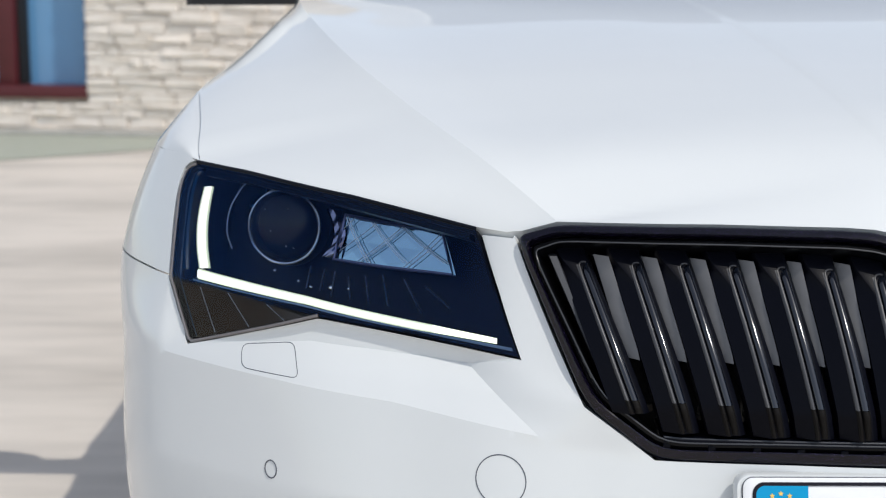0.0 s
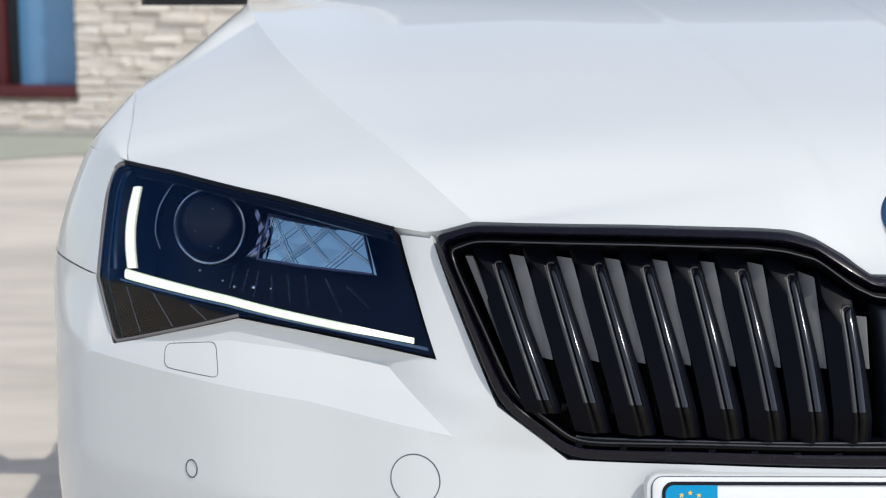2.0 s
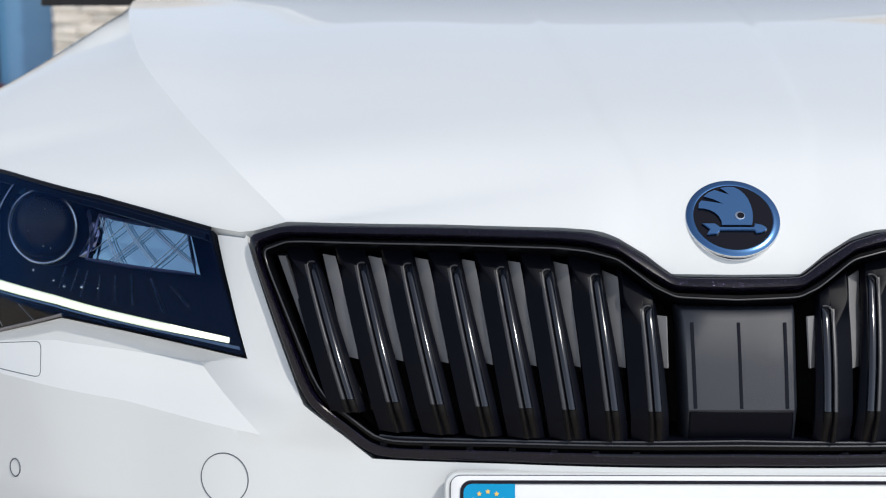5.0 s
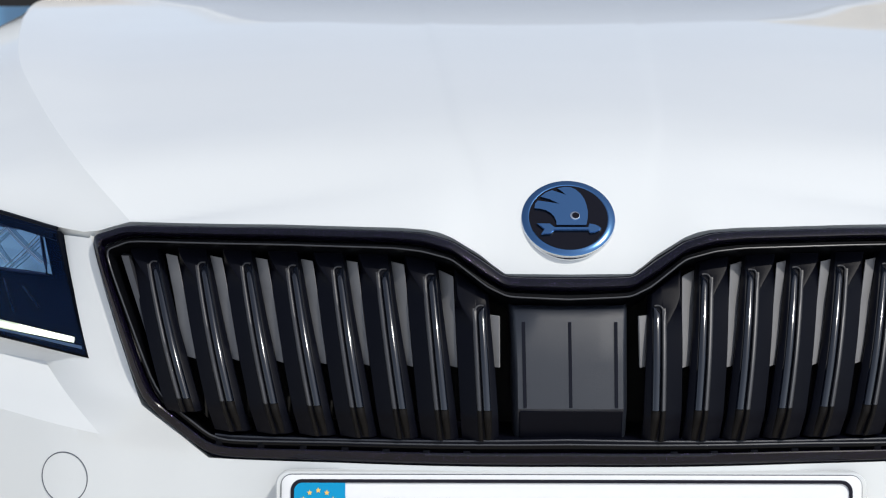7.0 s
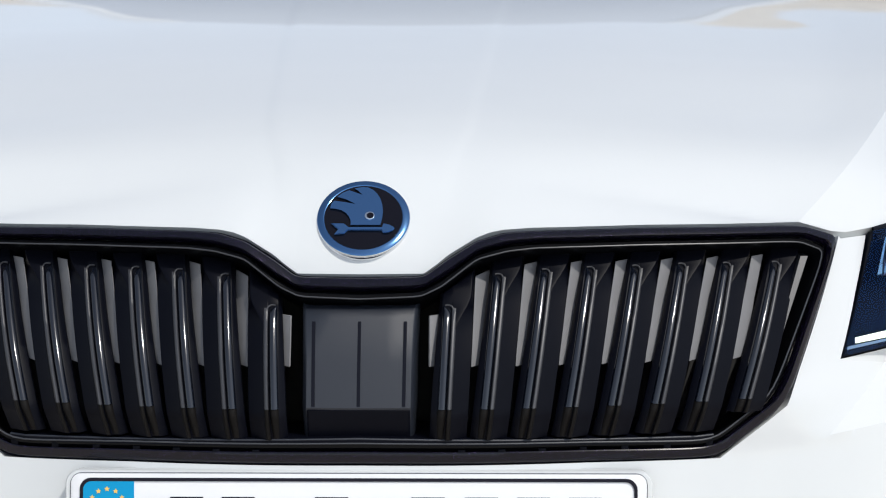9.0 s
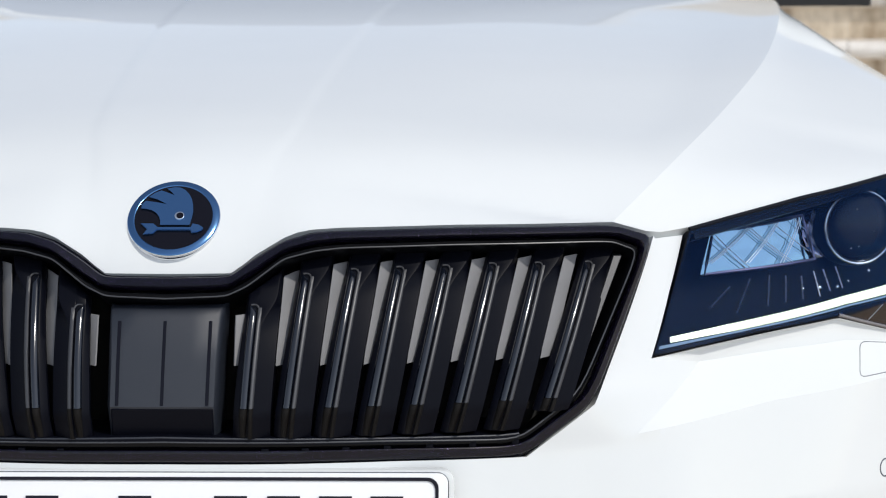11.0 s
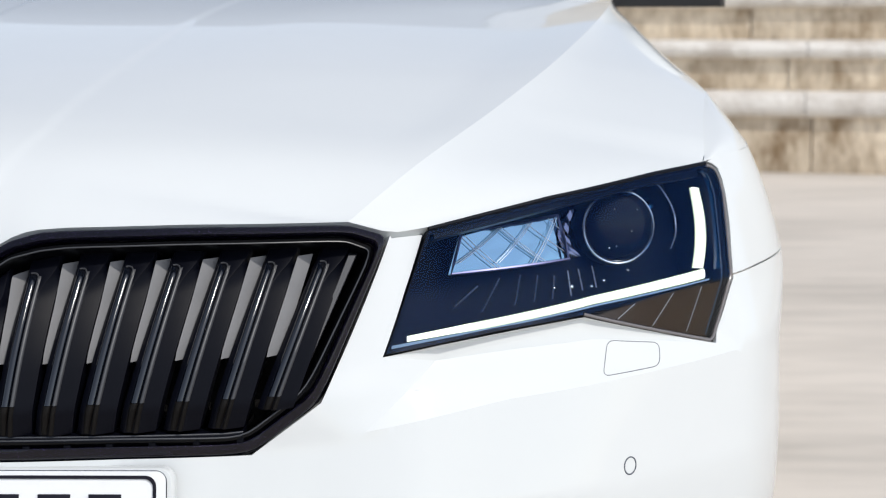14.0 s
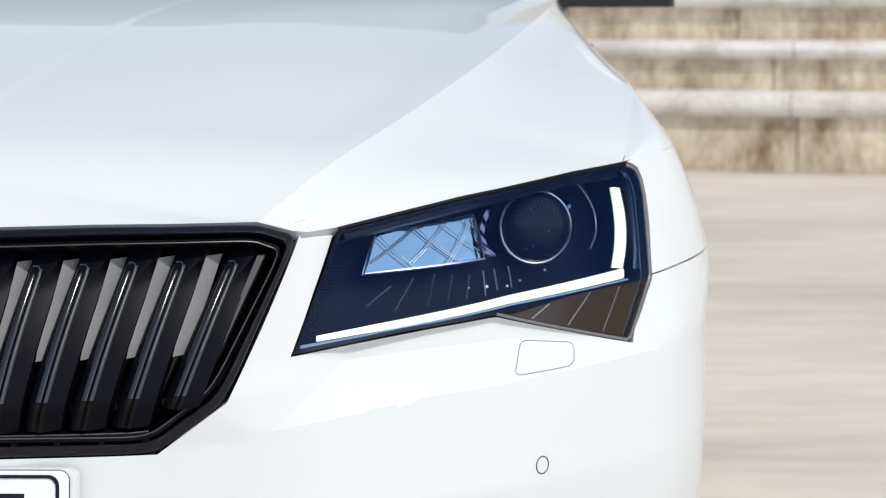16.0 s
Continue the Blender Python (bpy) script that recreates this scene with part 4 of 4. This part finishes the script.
        bmesh.ops.transform(bm, matrix=m @ Matrix.Translation((dx, dy, 0.013 * math.sqrt(1 - (dx * dx + dy * dy) / 0.0386 ** 2) - 0.0027)), verts=bm.verts)
        part("light_chip", make(side, bm), CHROME, lamp)
    bm = bmesh.new()
    loft([[(r * x, r * y, h) for x, y in circle] for r, h in ((0.0402, -0.001), (0.043, -0.012), (0.045, -0.035), (0.032, -0.04))], True, False, bm)
    bmesh.ops.transform(bm, matrix=m, verts=bm.verts)
    part("projector_cup", make(side, bm), HOUSING, lamp)
    bm = bmesh.new()
    loft([[(r * math.cos(t), r * math.sin(t), h) for t in np.linspace(0.45, 1.05, 8)] for r, h in ((0.0412, -0.002), (0.0480, -0.008))], False, False, bm)
    bmesh.ops.transform(bm, matrix=m, verts=bm.verts)
    part("ring_facet", make(side, bm), CRYSTAL, lamp, "bright blue facet")
    arc = spline([(0.780, 0.8400), (0.7884, 0.8325), (0.8019, 0.8098), (0.8043, 0.7854), (0.7964, 0.7684)], 6)
    bm = tube([surf(s_of(x, z), z, -0.045) for x, z in arc], 0.0007, 6)
    part("outer_arc", make(side, bm), DIMRIB, lamp, "thin bright arc")
    # faceted reflector
    quad = [(0.658, 0.8180), (0.550, 0.8090), (0.5396, 0.7674), (0.671, 0.7728)]
    bm = bmesh.new()
    rnd = random.Random(5)

    def q_at(u, v):
        t = np.array(quad[0]) * (1 - u) + np.array(quad[1]) * u
        b = np.array(quad[3]) * (1 - u) + np.array(quad[2]) * u
        return t * (1 - v) + b * v
    nu, nv = 4, 2
    for i in range(nu):
        for j in range(nv):
            cs = [q_at((i + a) / nu, (j + b) / nv) for a, b in ((0, 0), (1, 0), (1, 1), (0, 1))]
            cen = sum(cs) / 4
            vs = [bm.verts.new(surf(s_of(*c), c[1], -0.052 + (c[1] - 0.79) * 0.10)) for c in cs]
            tip = bm.verts.new(surf(s_of(*cen), cen[1], -0.0518 + (cen[1] - 0.79) * 0.10 + rnd.uniform(-0.0002, 0.0002)))
            for k in range(4):
                bm.faces.new((vs[k], vs[(k + 1) % 4], tip))
    part("reflector", make(side, bm), CRYSTAL, lamp, "bright faceted reflector", False)
    for u0, u1, v0, v1 in ((0.02, 0.30, 0.05, 0.95), (0.05, 0.33, 0.05, 0.95), (0.30, 0.62, 0.05, 0.85), (0.33, 0.65, 0.05, 0.85), (0.62, 0.95, 0.05, 0.75), (0.65, 0.98, 0.05, 0.75),
                           (0.36, 0.02, 0.05, 0.80), (0.62, 0.20, 0.05, 0.97), (0.65, 0.23, 0.05, 0.97), (0.97, 0.60, 0.10, 0.97), (0.99, 0.64, 0.15, 0.97), (0.12, 0.02, 0.02, 0.3)):
        pts = [q_at(u0 + (u1 - u0) * t, v0 + (v1 - v0) * t) for t in np.linspace(0, 1, 5)]
        part("reflector_rib", make(side, tube([surf(s_of(*c), c[1], -0.0465 + (c[1] - 0.79) * 0.10) for c in pts], 0.00045, 6)), SATINCHROME, lamp)
    edge = [q_at(u, v) for u, v in ((0, 0), (1, 0), (1, 1), (0, 1))]
    part("reflector_frame", make(side, tube([surf(s_of(*c), c[1], -0.045) for c in dense(np.array(edge), 0.02)], 0.0018, 6, True)), VIOLETMETAL, lamp)
    # faceted end that curves round the projector
    bm = bmesh.new()
    rings = []
    for k in range(9):
        f = k / 8
        z = 0.8225 + (0.7740 - 0.8225) * f
        x = 0.669 + 0.011 * (2 * f - 1) ** 2 * (1.4 if f > 0.5 else 0.8)
        w = 0.0100 - 0.003 * f
        zig = 0.0010 * (k % 2)
        rings.append([surf(s_of(x - w, z), z, -0.050 + zig), surf(s_of(x - 0.3 * w, z), z, -0.046 - zig), surf(s_of(x + 0.4 * w, z), z, -0.048 + zig), surf(s_of(x + w, z), z, -0.054)])
    loft(rings, False, False, bm)
    part("reflector_end", make(side, bm), FACET, lamp, "lavender faceted reflector end", False)
    # small metal balls added to imitate sparkling glints inside the lamp
    for x, z, r in ((0.6690, 0.7440, 0.0034), (0.6930, 0.7420, 0.0024), (0.7080, 0.7460, 0.0018), (0.6480, 0.7450, 0.0020), (0.7370, 0.7530, 0.0018)):
        bm = bmesh.new()
        bmesh.ops.create_icosphere(bm, subdivisions=2, radius=r)
        bmesh.ops.translate(bm, verts=bm.verts, vec=surf(s_of(x, z), z, -0.040))
        part("glint_bulb", make(side, bm), GLINT, lamp, "small metal ball added as a glint")
    # fine ribs below the reflector
    for xa, za, xb, zb in ((0.5662, 0.7539, 0.539, 0.7339), (0.589, 0.7600, 0.5665, 0.7274), (0.6120, 0.762, 0.601, 0.7315), (0.632, 0.760, 0.622, 0.733), (0.652, 0.758, 0.643, 0.734), (0.669, 0.761, 0.665, 0.735), (0.682, 0.7612, 0.6787, 0.739), (0.6986, 0.7623, 0.695, 0.7398)):
        line = [surf(s_of(xa + (xb - xa) * t, za + (zb - za) * t), za + (zb - za) * t, -0.046 + 0.012 * t) for t in np.linspace(0, 1, 6)]
        part("housing_rib", make(side, tube(line, 0.0008, 6)), DIMRIB, lamp)
        if 0.63 < xa < 0.70:
            bm = bmesh.new()
            bmesh.ops.create_icosphere(bm, subdivisions=2, radius=0.0011)
            bmesh.ops.translate(bm, verts=bm.verts, vec=line[2])
            part("rib_tip", make(side, bm), CHROME, lamp)
    # dark blue trim between the upright light strip and the cover's outer edge
    side_trim = [((0.8165, 0.8432), (0.8205, 0.8418)), ((0.8228, 0.8330), (0.8268, 0.8310)), ((0.8268, 0.8150), (0.8300, 0.8140)), ((0.8290, 0.7850), (0.8322, 0.7850)), ((0.8285, 0.7560), (0.8333, 0.7560)), ((0.8262, 0.7385), (0.8335, 0.7370))]
    part("side_trim", make(side, ribbon(smooth_pairs(side_trim), None, 0.004, -0.012)), BLUETRIM, lamp, "dark blue glossy side trim")
    bezel = [surf(s_of(*q), q[1], -0.006) for q in dense_line(shrink(LAMP, 0.0075)[0:8], 0.008)]
    part("bezel", make(side, tube(bezel, 0.0007, 6)), BEZEL, lamp, "dark blue inner edge")


# ---- bumper details ----
def groove_line(points, closed, r=0.0007, name="seam", mat=None, side=1):
    line = [skin(s_of(x, z), z) for x, z in points]
    return part(name, make(side, tube(line, r, 6, closed)), mat or SEAM, car, "fine dark seam")


def rounded(points, r, n=5):
    p = [np.array(q, float) for q in points]
    out = []
    for i in range(len(p)):
        a, b, c = p[i - 1], p[i], p[(i + 1) % len(p)]
        d1, d2 = (a - b) / np.hypot(*(a - b)), (c - b) / np.hypot(*(c - b))
        s, e = b + d1 * r, b + d2 * r
        out += [tuple((1 - t) ** 2 * s + 2 * t * (1 - t) * b + t * t * e) for t in np.linspace(0, 1, n)]
    return [tuple(q) for q in dense(np.array(out), 0.008)]


for side in (1, -1):
    groove_line(rounded([(0.7440, 0.6738), (0.6885, 0.6845), (0.6744, 0.6493), (0.7370, 0.6504)], 0.008), True, 0.00042, "washer_seam", None, side)
    ring = [(0.7018 + 0.0063 * math.cos(t), 0.5556 + 0.0086 * math.sin(t)) for t in np.linspace(0, 2 * math.pi, 28, endpoint=False)]
    groove_line(ring, True, 0.0008, "parking_sensor", None, side)
tow = [(0.4736 + 0.0232 * math.cos(t), 0.5767 + 0.0232 * math.sin(t)) for t in np.linspace(0, 2 * math.pi, 60, endpoint=False)]
groove_line(tow, True, 0.0006, "tow_cover_seam", None, -1)

# number plate and its raised surround
plate = None
PY, PZ, LEANP = -0.1368, 0.5492, 10


def rect(w, h, r, y, n=6):
    out = []
    for cx, cz, a in ((w - r, h - r, 0), (-w + r, h - r, 90), (-w + r, -h + r, 180), (w - r, -h + r, 270)):
        out += [(cx + r * math.cos(radians(a + 90 * k / n)), y, cz + r * math.sin(radians(a + 90 * k / n))) for k in range(n + 1)]
    return out


base = pose(0, PY, PZ, -LEANP, 0, 0)
plate = part("number_plate", loft([rect(0.2620, 0.055, 0.009, 0.004), rect(0.2620, 0.055, 0.009, 0.0006), rect(0.2610, 0.054, 0.0085, 0.0)]), PLATE, car, "white number plate with black rim and blue band")
plate.matrix_local = base
part("plate_rim", loft([rect(0.2535, 0.0512, 0.010, 0.0), rect(0.2535, 0.0512, 0.010, -0.0010), rect(0.2505, 0.0482, 0.008, -0.0010), rect(0.2505, 0.0482, 0.008, 0.0)], True, False), PLATEBLACK, plate, "black rim line")
part("blue_band", box(-0.2504, -0.2040, -0.0009, 0.0, -0.0480, 0.0480), PLATEBLUE, plate, "blue band")
for k in range(12):
    a = 2 * math.pi * k / 12
    pts = [(math.cos(b + 0.314) * r, math.sin(b + 0.314) * r) for b, r in ((2 * math.pi * j / 10, 0.0026 if j % 2 == 0 else 0.0012) for j in range(10))]
    bm = loft([[(-0.2285 + 0.0156 * math.sin(a) + x, y, 0.0255 + 0.0156 * math.cos(a) + z) for x, z in pts] for y in (-0.0009, -0.0013)])
    part("star", bm, STAR, plate, "small yellow star")
for x0 in (-0.156, -0.109, -0.024, 0.0636, 0.1120, 0.1594, 0.2063):
    part("dark_bar", box(x0 - 0.0150, x0 + 0.0150, -0.0008, 0.0, -0.038, 0.0340, 0.0001), PLATEBLACK, plate)
plinth = part("plate_plinth", loft([rect(0.2678, 0.0578, 0.0120, 0.020), rect(0.2678, 0.0578, 0.0120, 0.0050), rect(0.2666, 0.0566, 0.0112, 0.0032), rect(0.2622, 0.0552, 0.0100, 0.0028)], True, False), WHITE, car,
              "white raised plinth behind the number plate")
plinth.matrix_local = base
holder = part("plate_surround", tube(rect(0.2625, 0.0554, 0.0100, 0.0022), 0.0005, 6, True), SEAM, car, "fine grey gap round the plate")
holder.matrix_local = base

# ---- rest of the car ----
for side in (1, -1):
    bm = bmesh.new()
    rings = []
    for u, w in ((0.0, 0.35), (0.12, 0.75), (0.4, 1.0), (0.75, 1.0), (0.95, 0.82), (1.0, 0.5)):
        x = 0.865 + 0.155 * u
        ring = []
        for t in np.linspace(0, 2 * math.pi, 20, endpoint=False):
            ring.append((x, 1.29 + 0.055 * w * math.cos(t) + 0.02 * u, 1.110 + 0.075 * w * math.sin(t)))
        rings.append(ring)
    mirror = part("door_mirror", make(side, loft(rings)), WHITE, car, "white door mirror with black foot")
    b = loft([[(x, y, z) for x, y in ((0.78, 1.235), (0.99, 1.245), (1.005, 1.29), (0.985, 1.33), (0.78, 1.345))] for z in (1.026, 1.05)])
    part("mirror_foot", make(side, b), MATT, mirror, "black mirror foot")
# flanks, from the front wings to the tail
stations = [1.33, 1.6, 2.2, 3.0, 3.8, 4.3, 4.65, 4.80]
flank = [(0.80, 0.24), (0.90, 0.26), (0.925, 0.45), (0.936, 0.66), (0.925, 0.78), (0.895, 0.88), (0.862, 0.96)]
for side in (1, -1):
    rings = []
    for y in stations:
        f = 1 - 0.10 * ramp(3.9, 4.8, y)
        rings.append([(x * f, y, z + 0.03 * ramp(1.4, 4.0, y) * (z > 0.7)) for x, z in flank])
    part("flank", make(side, loft(rings, False, False)), WHITE, car, "white painted flank")
CAB = [(1.27, 0.80, 1.045, 0.79, 1.025), (1.42, 0.83, 1.05, 0.785, 1.075), (2.22, 0.86, 1.00, 0.64, 1.40), (2.6, 0.865, 1.00, 0.575, 1.46), (3.3, 0.86, 1.00, 0.57, 1.43), (4.2, 0.82, 1.02, 0.64, 1.12), (4.78, 0.77, 1.0, 0.70, 1.02)]
cab = np.array(CAB)


def cab_at(y):
    return [np.interp(y, cab[:, 0], cab[:, k]) for k in range(1, 5)]


for side in (1, -1):
    rings = []
    for y in np.linspace(1.44, 4.76, 30):
        xb, zb, xt, zt = cab_at(y)
        rings.append([(xb, y, zb - 0.05), (xb - 0.01, y, zb), (xb + (xt - xb) * 0.5, y, zb + (zt - zb) * 0.52), (xt, y, zt)])
    part("side_window", make(side, loft(rings, False, False)), GLASS, car, "dark side glass")


def top_skin(y0, y1, n=10, lift=0.0):
    rings = []
    for y in np.linspace(y0, y1, n):
        _, _, xt, zt = cab_at(y)
        rings.append([(xt * u, y, zt + lift + 0.035 * (1 - u * u)) for u in np.linspace(-1, 1, 15)])
    return loft(rings, False, False)


for side in (1, -1):
    rings = []
    for y in np.linspace(1.27, 2.24, 14):
        xb, zb, xt, zt = cab_at(y)
        rings.append([(xt - 0.050, y, zt + 0.010), (xt + 0.006, y, zt + 0.006), (xt + 0.028, y, zt - 0.022), (xt + 0.02, y, zt - 0.05), (xt - 0.06, y, zt - 0.03)])
    part("windscreen_pillar", make(side, loft(rings)), WHITE, car, "white windscreen pillar")
part("windscreen", top_skin(1.27, 2.22), SCREEN, car, "windscreen with sky brightness painted into its colour")
part("roof", top_skin(2.22, 3.4), WHITE, car, "white painted roof")
part("rear_window", top_skin(3.4, 4.3), GLASS, car, "dark rear window")
part("boot_lid", top_skin(4.3, 4.78), WHITE, car, "white boot lid")
xs = np.linspace(-0.842, 0.842, 9)
part("tail_panel", loft([[(x, 4.80 + 0.02 * (1 - (x / 0.84) ** 2), z) for x in xs * k] for z, k in ((0.26, 0.97), (0.6, 1.0), (0.8, 1.0), (1.03, 0.9))], False, False), WHITE, car, "white rear bumper")
part("underbody", box(-0.80, 0.80, 0.10, 4.72, 0.20, 0.26), MATT, car, "black underbody")
part("engine_bay", box(-0.40, 0.40, 0.10, 1.10, 0.27, 0.70), MATT, car, "dark engine bay")
for side in (1, -1):
    for y in (0.93, 3.77):
        pr = [(0.23, -0.10), (0.30, -0.108), (0.332, -0.085), (0.335, 0.0), (0.332, 0.085), (0.30, 0.108), (0.23, 0.10)]
        w = part("wheel", loft([[(side * 0.80 + h, y + r * math.cos(t), 0.335 + r * math.sin(t)) for r, h in pr] for t in np.linspace(0, 2 * math.pi, 41)], False, False), RUBBER, car, "black tyre on an alloy wheel")
        bm = bmesh.new()
        loft([[(side * (0.80 + h), y + r * math.cos(t), 0.335 + r * math.sin(t)) for t in np.linspace(0, 2 * math.pi, 40, endpoint=False)] for r, h in ((0.235, 0.10), (0.215, 0.085), (0.205, 0.02))], True, True, bm)
        part("rim", bm, ALLOY, w, "silver alloy rim")
        for k in range(5):
            a = 2 * math.pi * k / 5
            b = box(-0.03, 0.03, -0.012, 0.012, 0.03, 0.21, 0.004)
            bmesh.ops.transform(b, matrix=Matrix.Translation((side * 0.885, y, 0.335)) @ Matrix.Rotation(a, 4, "X") @ Matrix.Rotation(radians(90), 4, "Z"), verts=b.verts)
            part("spoke", b, ALLOY, w)

# ---- building with a stone wall and a red-framed window ----
WALL = pose(-3.70, 11.00, 0, 0, 0, -13.0)
for name, x0, x1, z0, z1 in (("wall_left", -8.0, -1.30, 0.0, 3.4), ("wall_right", 0.12, 18.0, 0.0, 3.4), ("wall_under_window", -1.30, 0.12, 0.0, 0.30), ("wall_over_window", -1.30, 0.12, 2.2, 3.4)):
    w = tagged(part(name, box(x0, x1, 0.05, 0.45, z0, z1), MORTAR, None, "pale coursed stone wall of a building"), category="wall", kind="structure")
    w.matrix_world = WALL
window = tagged(part("window_1", box(-1.30, 0.12, 0.30, 0.34, 0.30, 2.2), MATT, None, "tall window with a dark red frame in the stone wall"), category="window", kind="structure")
window.matrix_world = WALL
part("sill", box(-1.30, 0.12, -0.02, 0.30, 0.30, 0.40, 0.006), REDFRAME, window, "dark red sill")
part("window_frame", box(0.085, 0.12, 0.06, 0.30, 0.40, 2.2, 0.004), REDFRAME, window, "dark red frame")
part("window_frame", box(-0.72, -0.56, 0.06, 0.30, 0.40, 2.2, 0.004), REDFRAME, window, "dark red frame")
part("mullion", box(-0.56, -0.525, 0.12, 0.30, 0.40, 2.2, 0.004), MATT, window, "dark mullion")
part("pane", box(-0.525, 0.085, 0.26, 0.28, 0.40, 2.2), PANE, window)
part("pane", box(-1.30, -0.72, 0.26, 0.28, 0.40, 2.2), PANE, window)
# verge between wall and paving
bm = bmesh.new()
vs = [bm.verts.new(p) for p in ((-9.5, 3.4, 0.006), (-3.59, 8.84, 0.006), (-2.85, 9.54, 0.006), (-1.8, 10.5, 0.006), (-9.5, 12.3, 0.006))]
bm.faces.new(vs)
tagged(part("verge", bm, GRASS, None, "pale dry grass verge along the wall"), category="grass", kind="stuff")
kerb = tagged(part("kerb", box(-8.0, 6.5, -0.16, 0.05, 0.0, 0.05, 0.01), KERB, None, "pale kerb at the wall's foot"), category="kerb", kind="structure")
kerb.matrix_world = WALL

# ---- broad stone steps ----
STEPS = pose(2.18, 8.17, 0, 0, 0, -12)
steps = tagged(part("steps", box(-0.9, 9.0, 0.20, 3.0, 0.0, 0.31), MORTAR, None, "broad weathered travertine steps with pale rounded nosings"), category="steps", kind="structure")
steps.matrix_world = STEPS
LEVELS = [(0.0, 0.352, 0.492), (0.492, 0.700, 0.812), (0.812, 1.030, 1.145)]
rnd = random.Random(8)
for k, (z0, z1, z2) in enumerate(LEVELS):
    y = 0.46 * k
    x = -0.9 - rnd.uniform(0, 0.5)
    while x < 9.0:
        w = rnd.uniform(0.9, 1.6)
        dy = rnd.uniform(-0.006, 0.006)
        part("riser_stone", box(x + 0.004, x + w - 0.004, y + dy, y + 0.30, z0, z1, 0.006), STEP, steps)
        x += w
    x = -0.9 - rnd.uniform(0, 0.8)
    prof = [(0.50, z1), (-0.02, z1), (-0.05, z1 + 0.02), (-0.062, z1 + 0.055), (-0.058, z2 - 0.045), (-0.04, z2 - 0.015), (0.0, z2), (0.50, z2)]
    while x < 9.0:
        w = rnd.uniform(1.3, 2.1)
        part("nosing_slab", loft([[(xx, y + a, b) for a, b in prof] for xx in (x + 0.003, x + w - 0.003)]), NOSING, steps)
        x += w

# ---- stones of the wall ----
rnd = random.Random(3)


def stone_mesh(w, h, d):
    bm = box(0, w, -d, 0.05, 0, h)
    bmesh.ops.bevel(bm, geom=[e for e in bm.edges], offset=0.012, segments=1, affect="EDGES")
    for v in bm.verts:
        v.co += Vector((rnd.uniform(-1, 1) * 0.006, rnd.uniform(-1, 1) * 0.010, rnd.uniform(-1, 1) * 0.005))
    return bm


rest = bmesh.new()
walls = {"under": bpy.data.objects["wall_under_window"], "right": bpy.data.objects["wall_right"], "left": bpy.data.objects["wall_left"]}
count = 0
z = 0.0
while z < 3.3:
    h = rnd.uniform(0.045, 0.095)
    x = -3.2
    while x < 3.4:
        w = rnd.uniform(0.10, 0.42)
        if z + h > 0.30 and x < 0.12 and x + w > -1.30 and z < 2.2:
            if x < -1.30 and x + w > -1.24:
                w = -1.30 - x
            elif x >= -1.30:
                x = 0.12
                continue
        d = rnd.uniform(0.0, 0.018)
        seen = -1.0 < x < 1.5 and z < 1.15
        bm = stone_mesh(w - 0.004, h - 0.003, d)
        if seen and count < 290:
            ob = part("stone", bm, STONE, walls["right"] if x >= 0.11 else walls["under"], smooth=False)
            ob.location = (x, 0.0, z)
            count += 1
        else:
            bmesh.ops.translate(bm, verts=bm.verts, vec=(x, 0.0, z))
            me = bpy.data.meshes.new("tmp")
            bm.to_mesh(me)
            bm.free()
            rest.from_mesh(me)
            bpy.data.meshes.remove(me)
        x += w
    z += h
far = part("wall_stones", rest, STONE, walls["left"], "pale coursed wall stones", False)
tagged(far, kind="stuff")
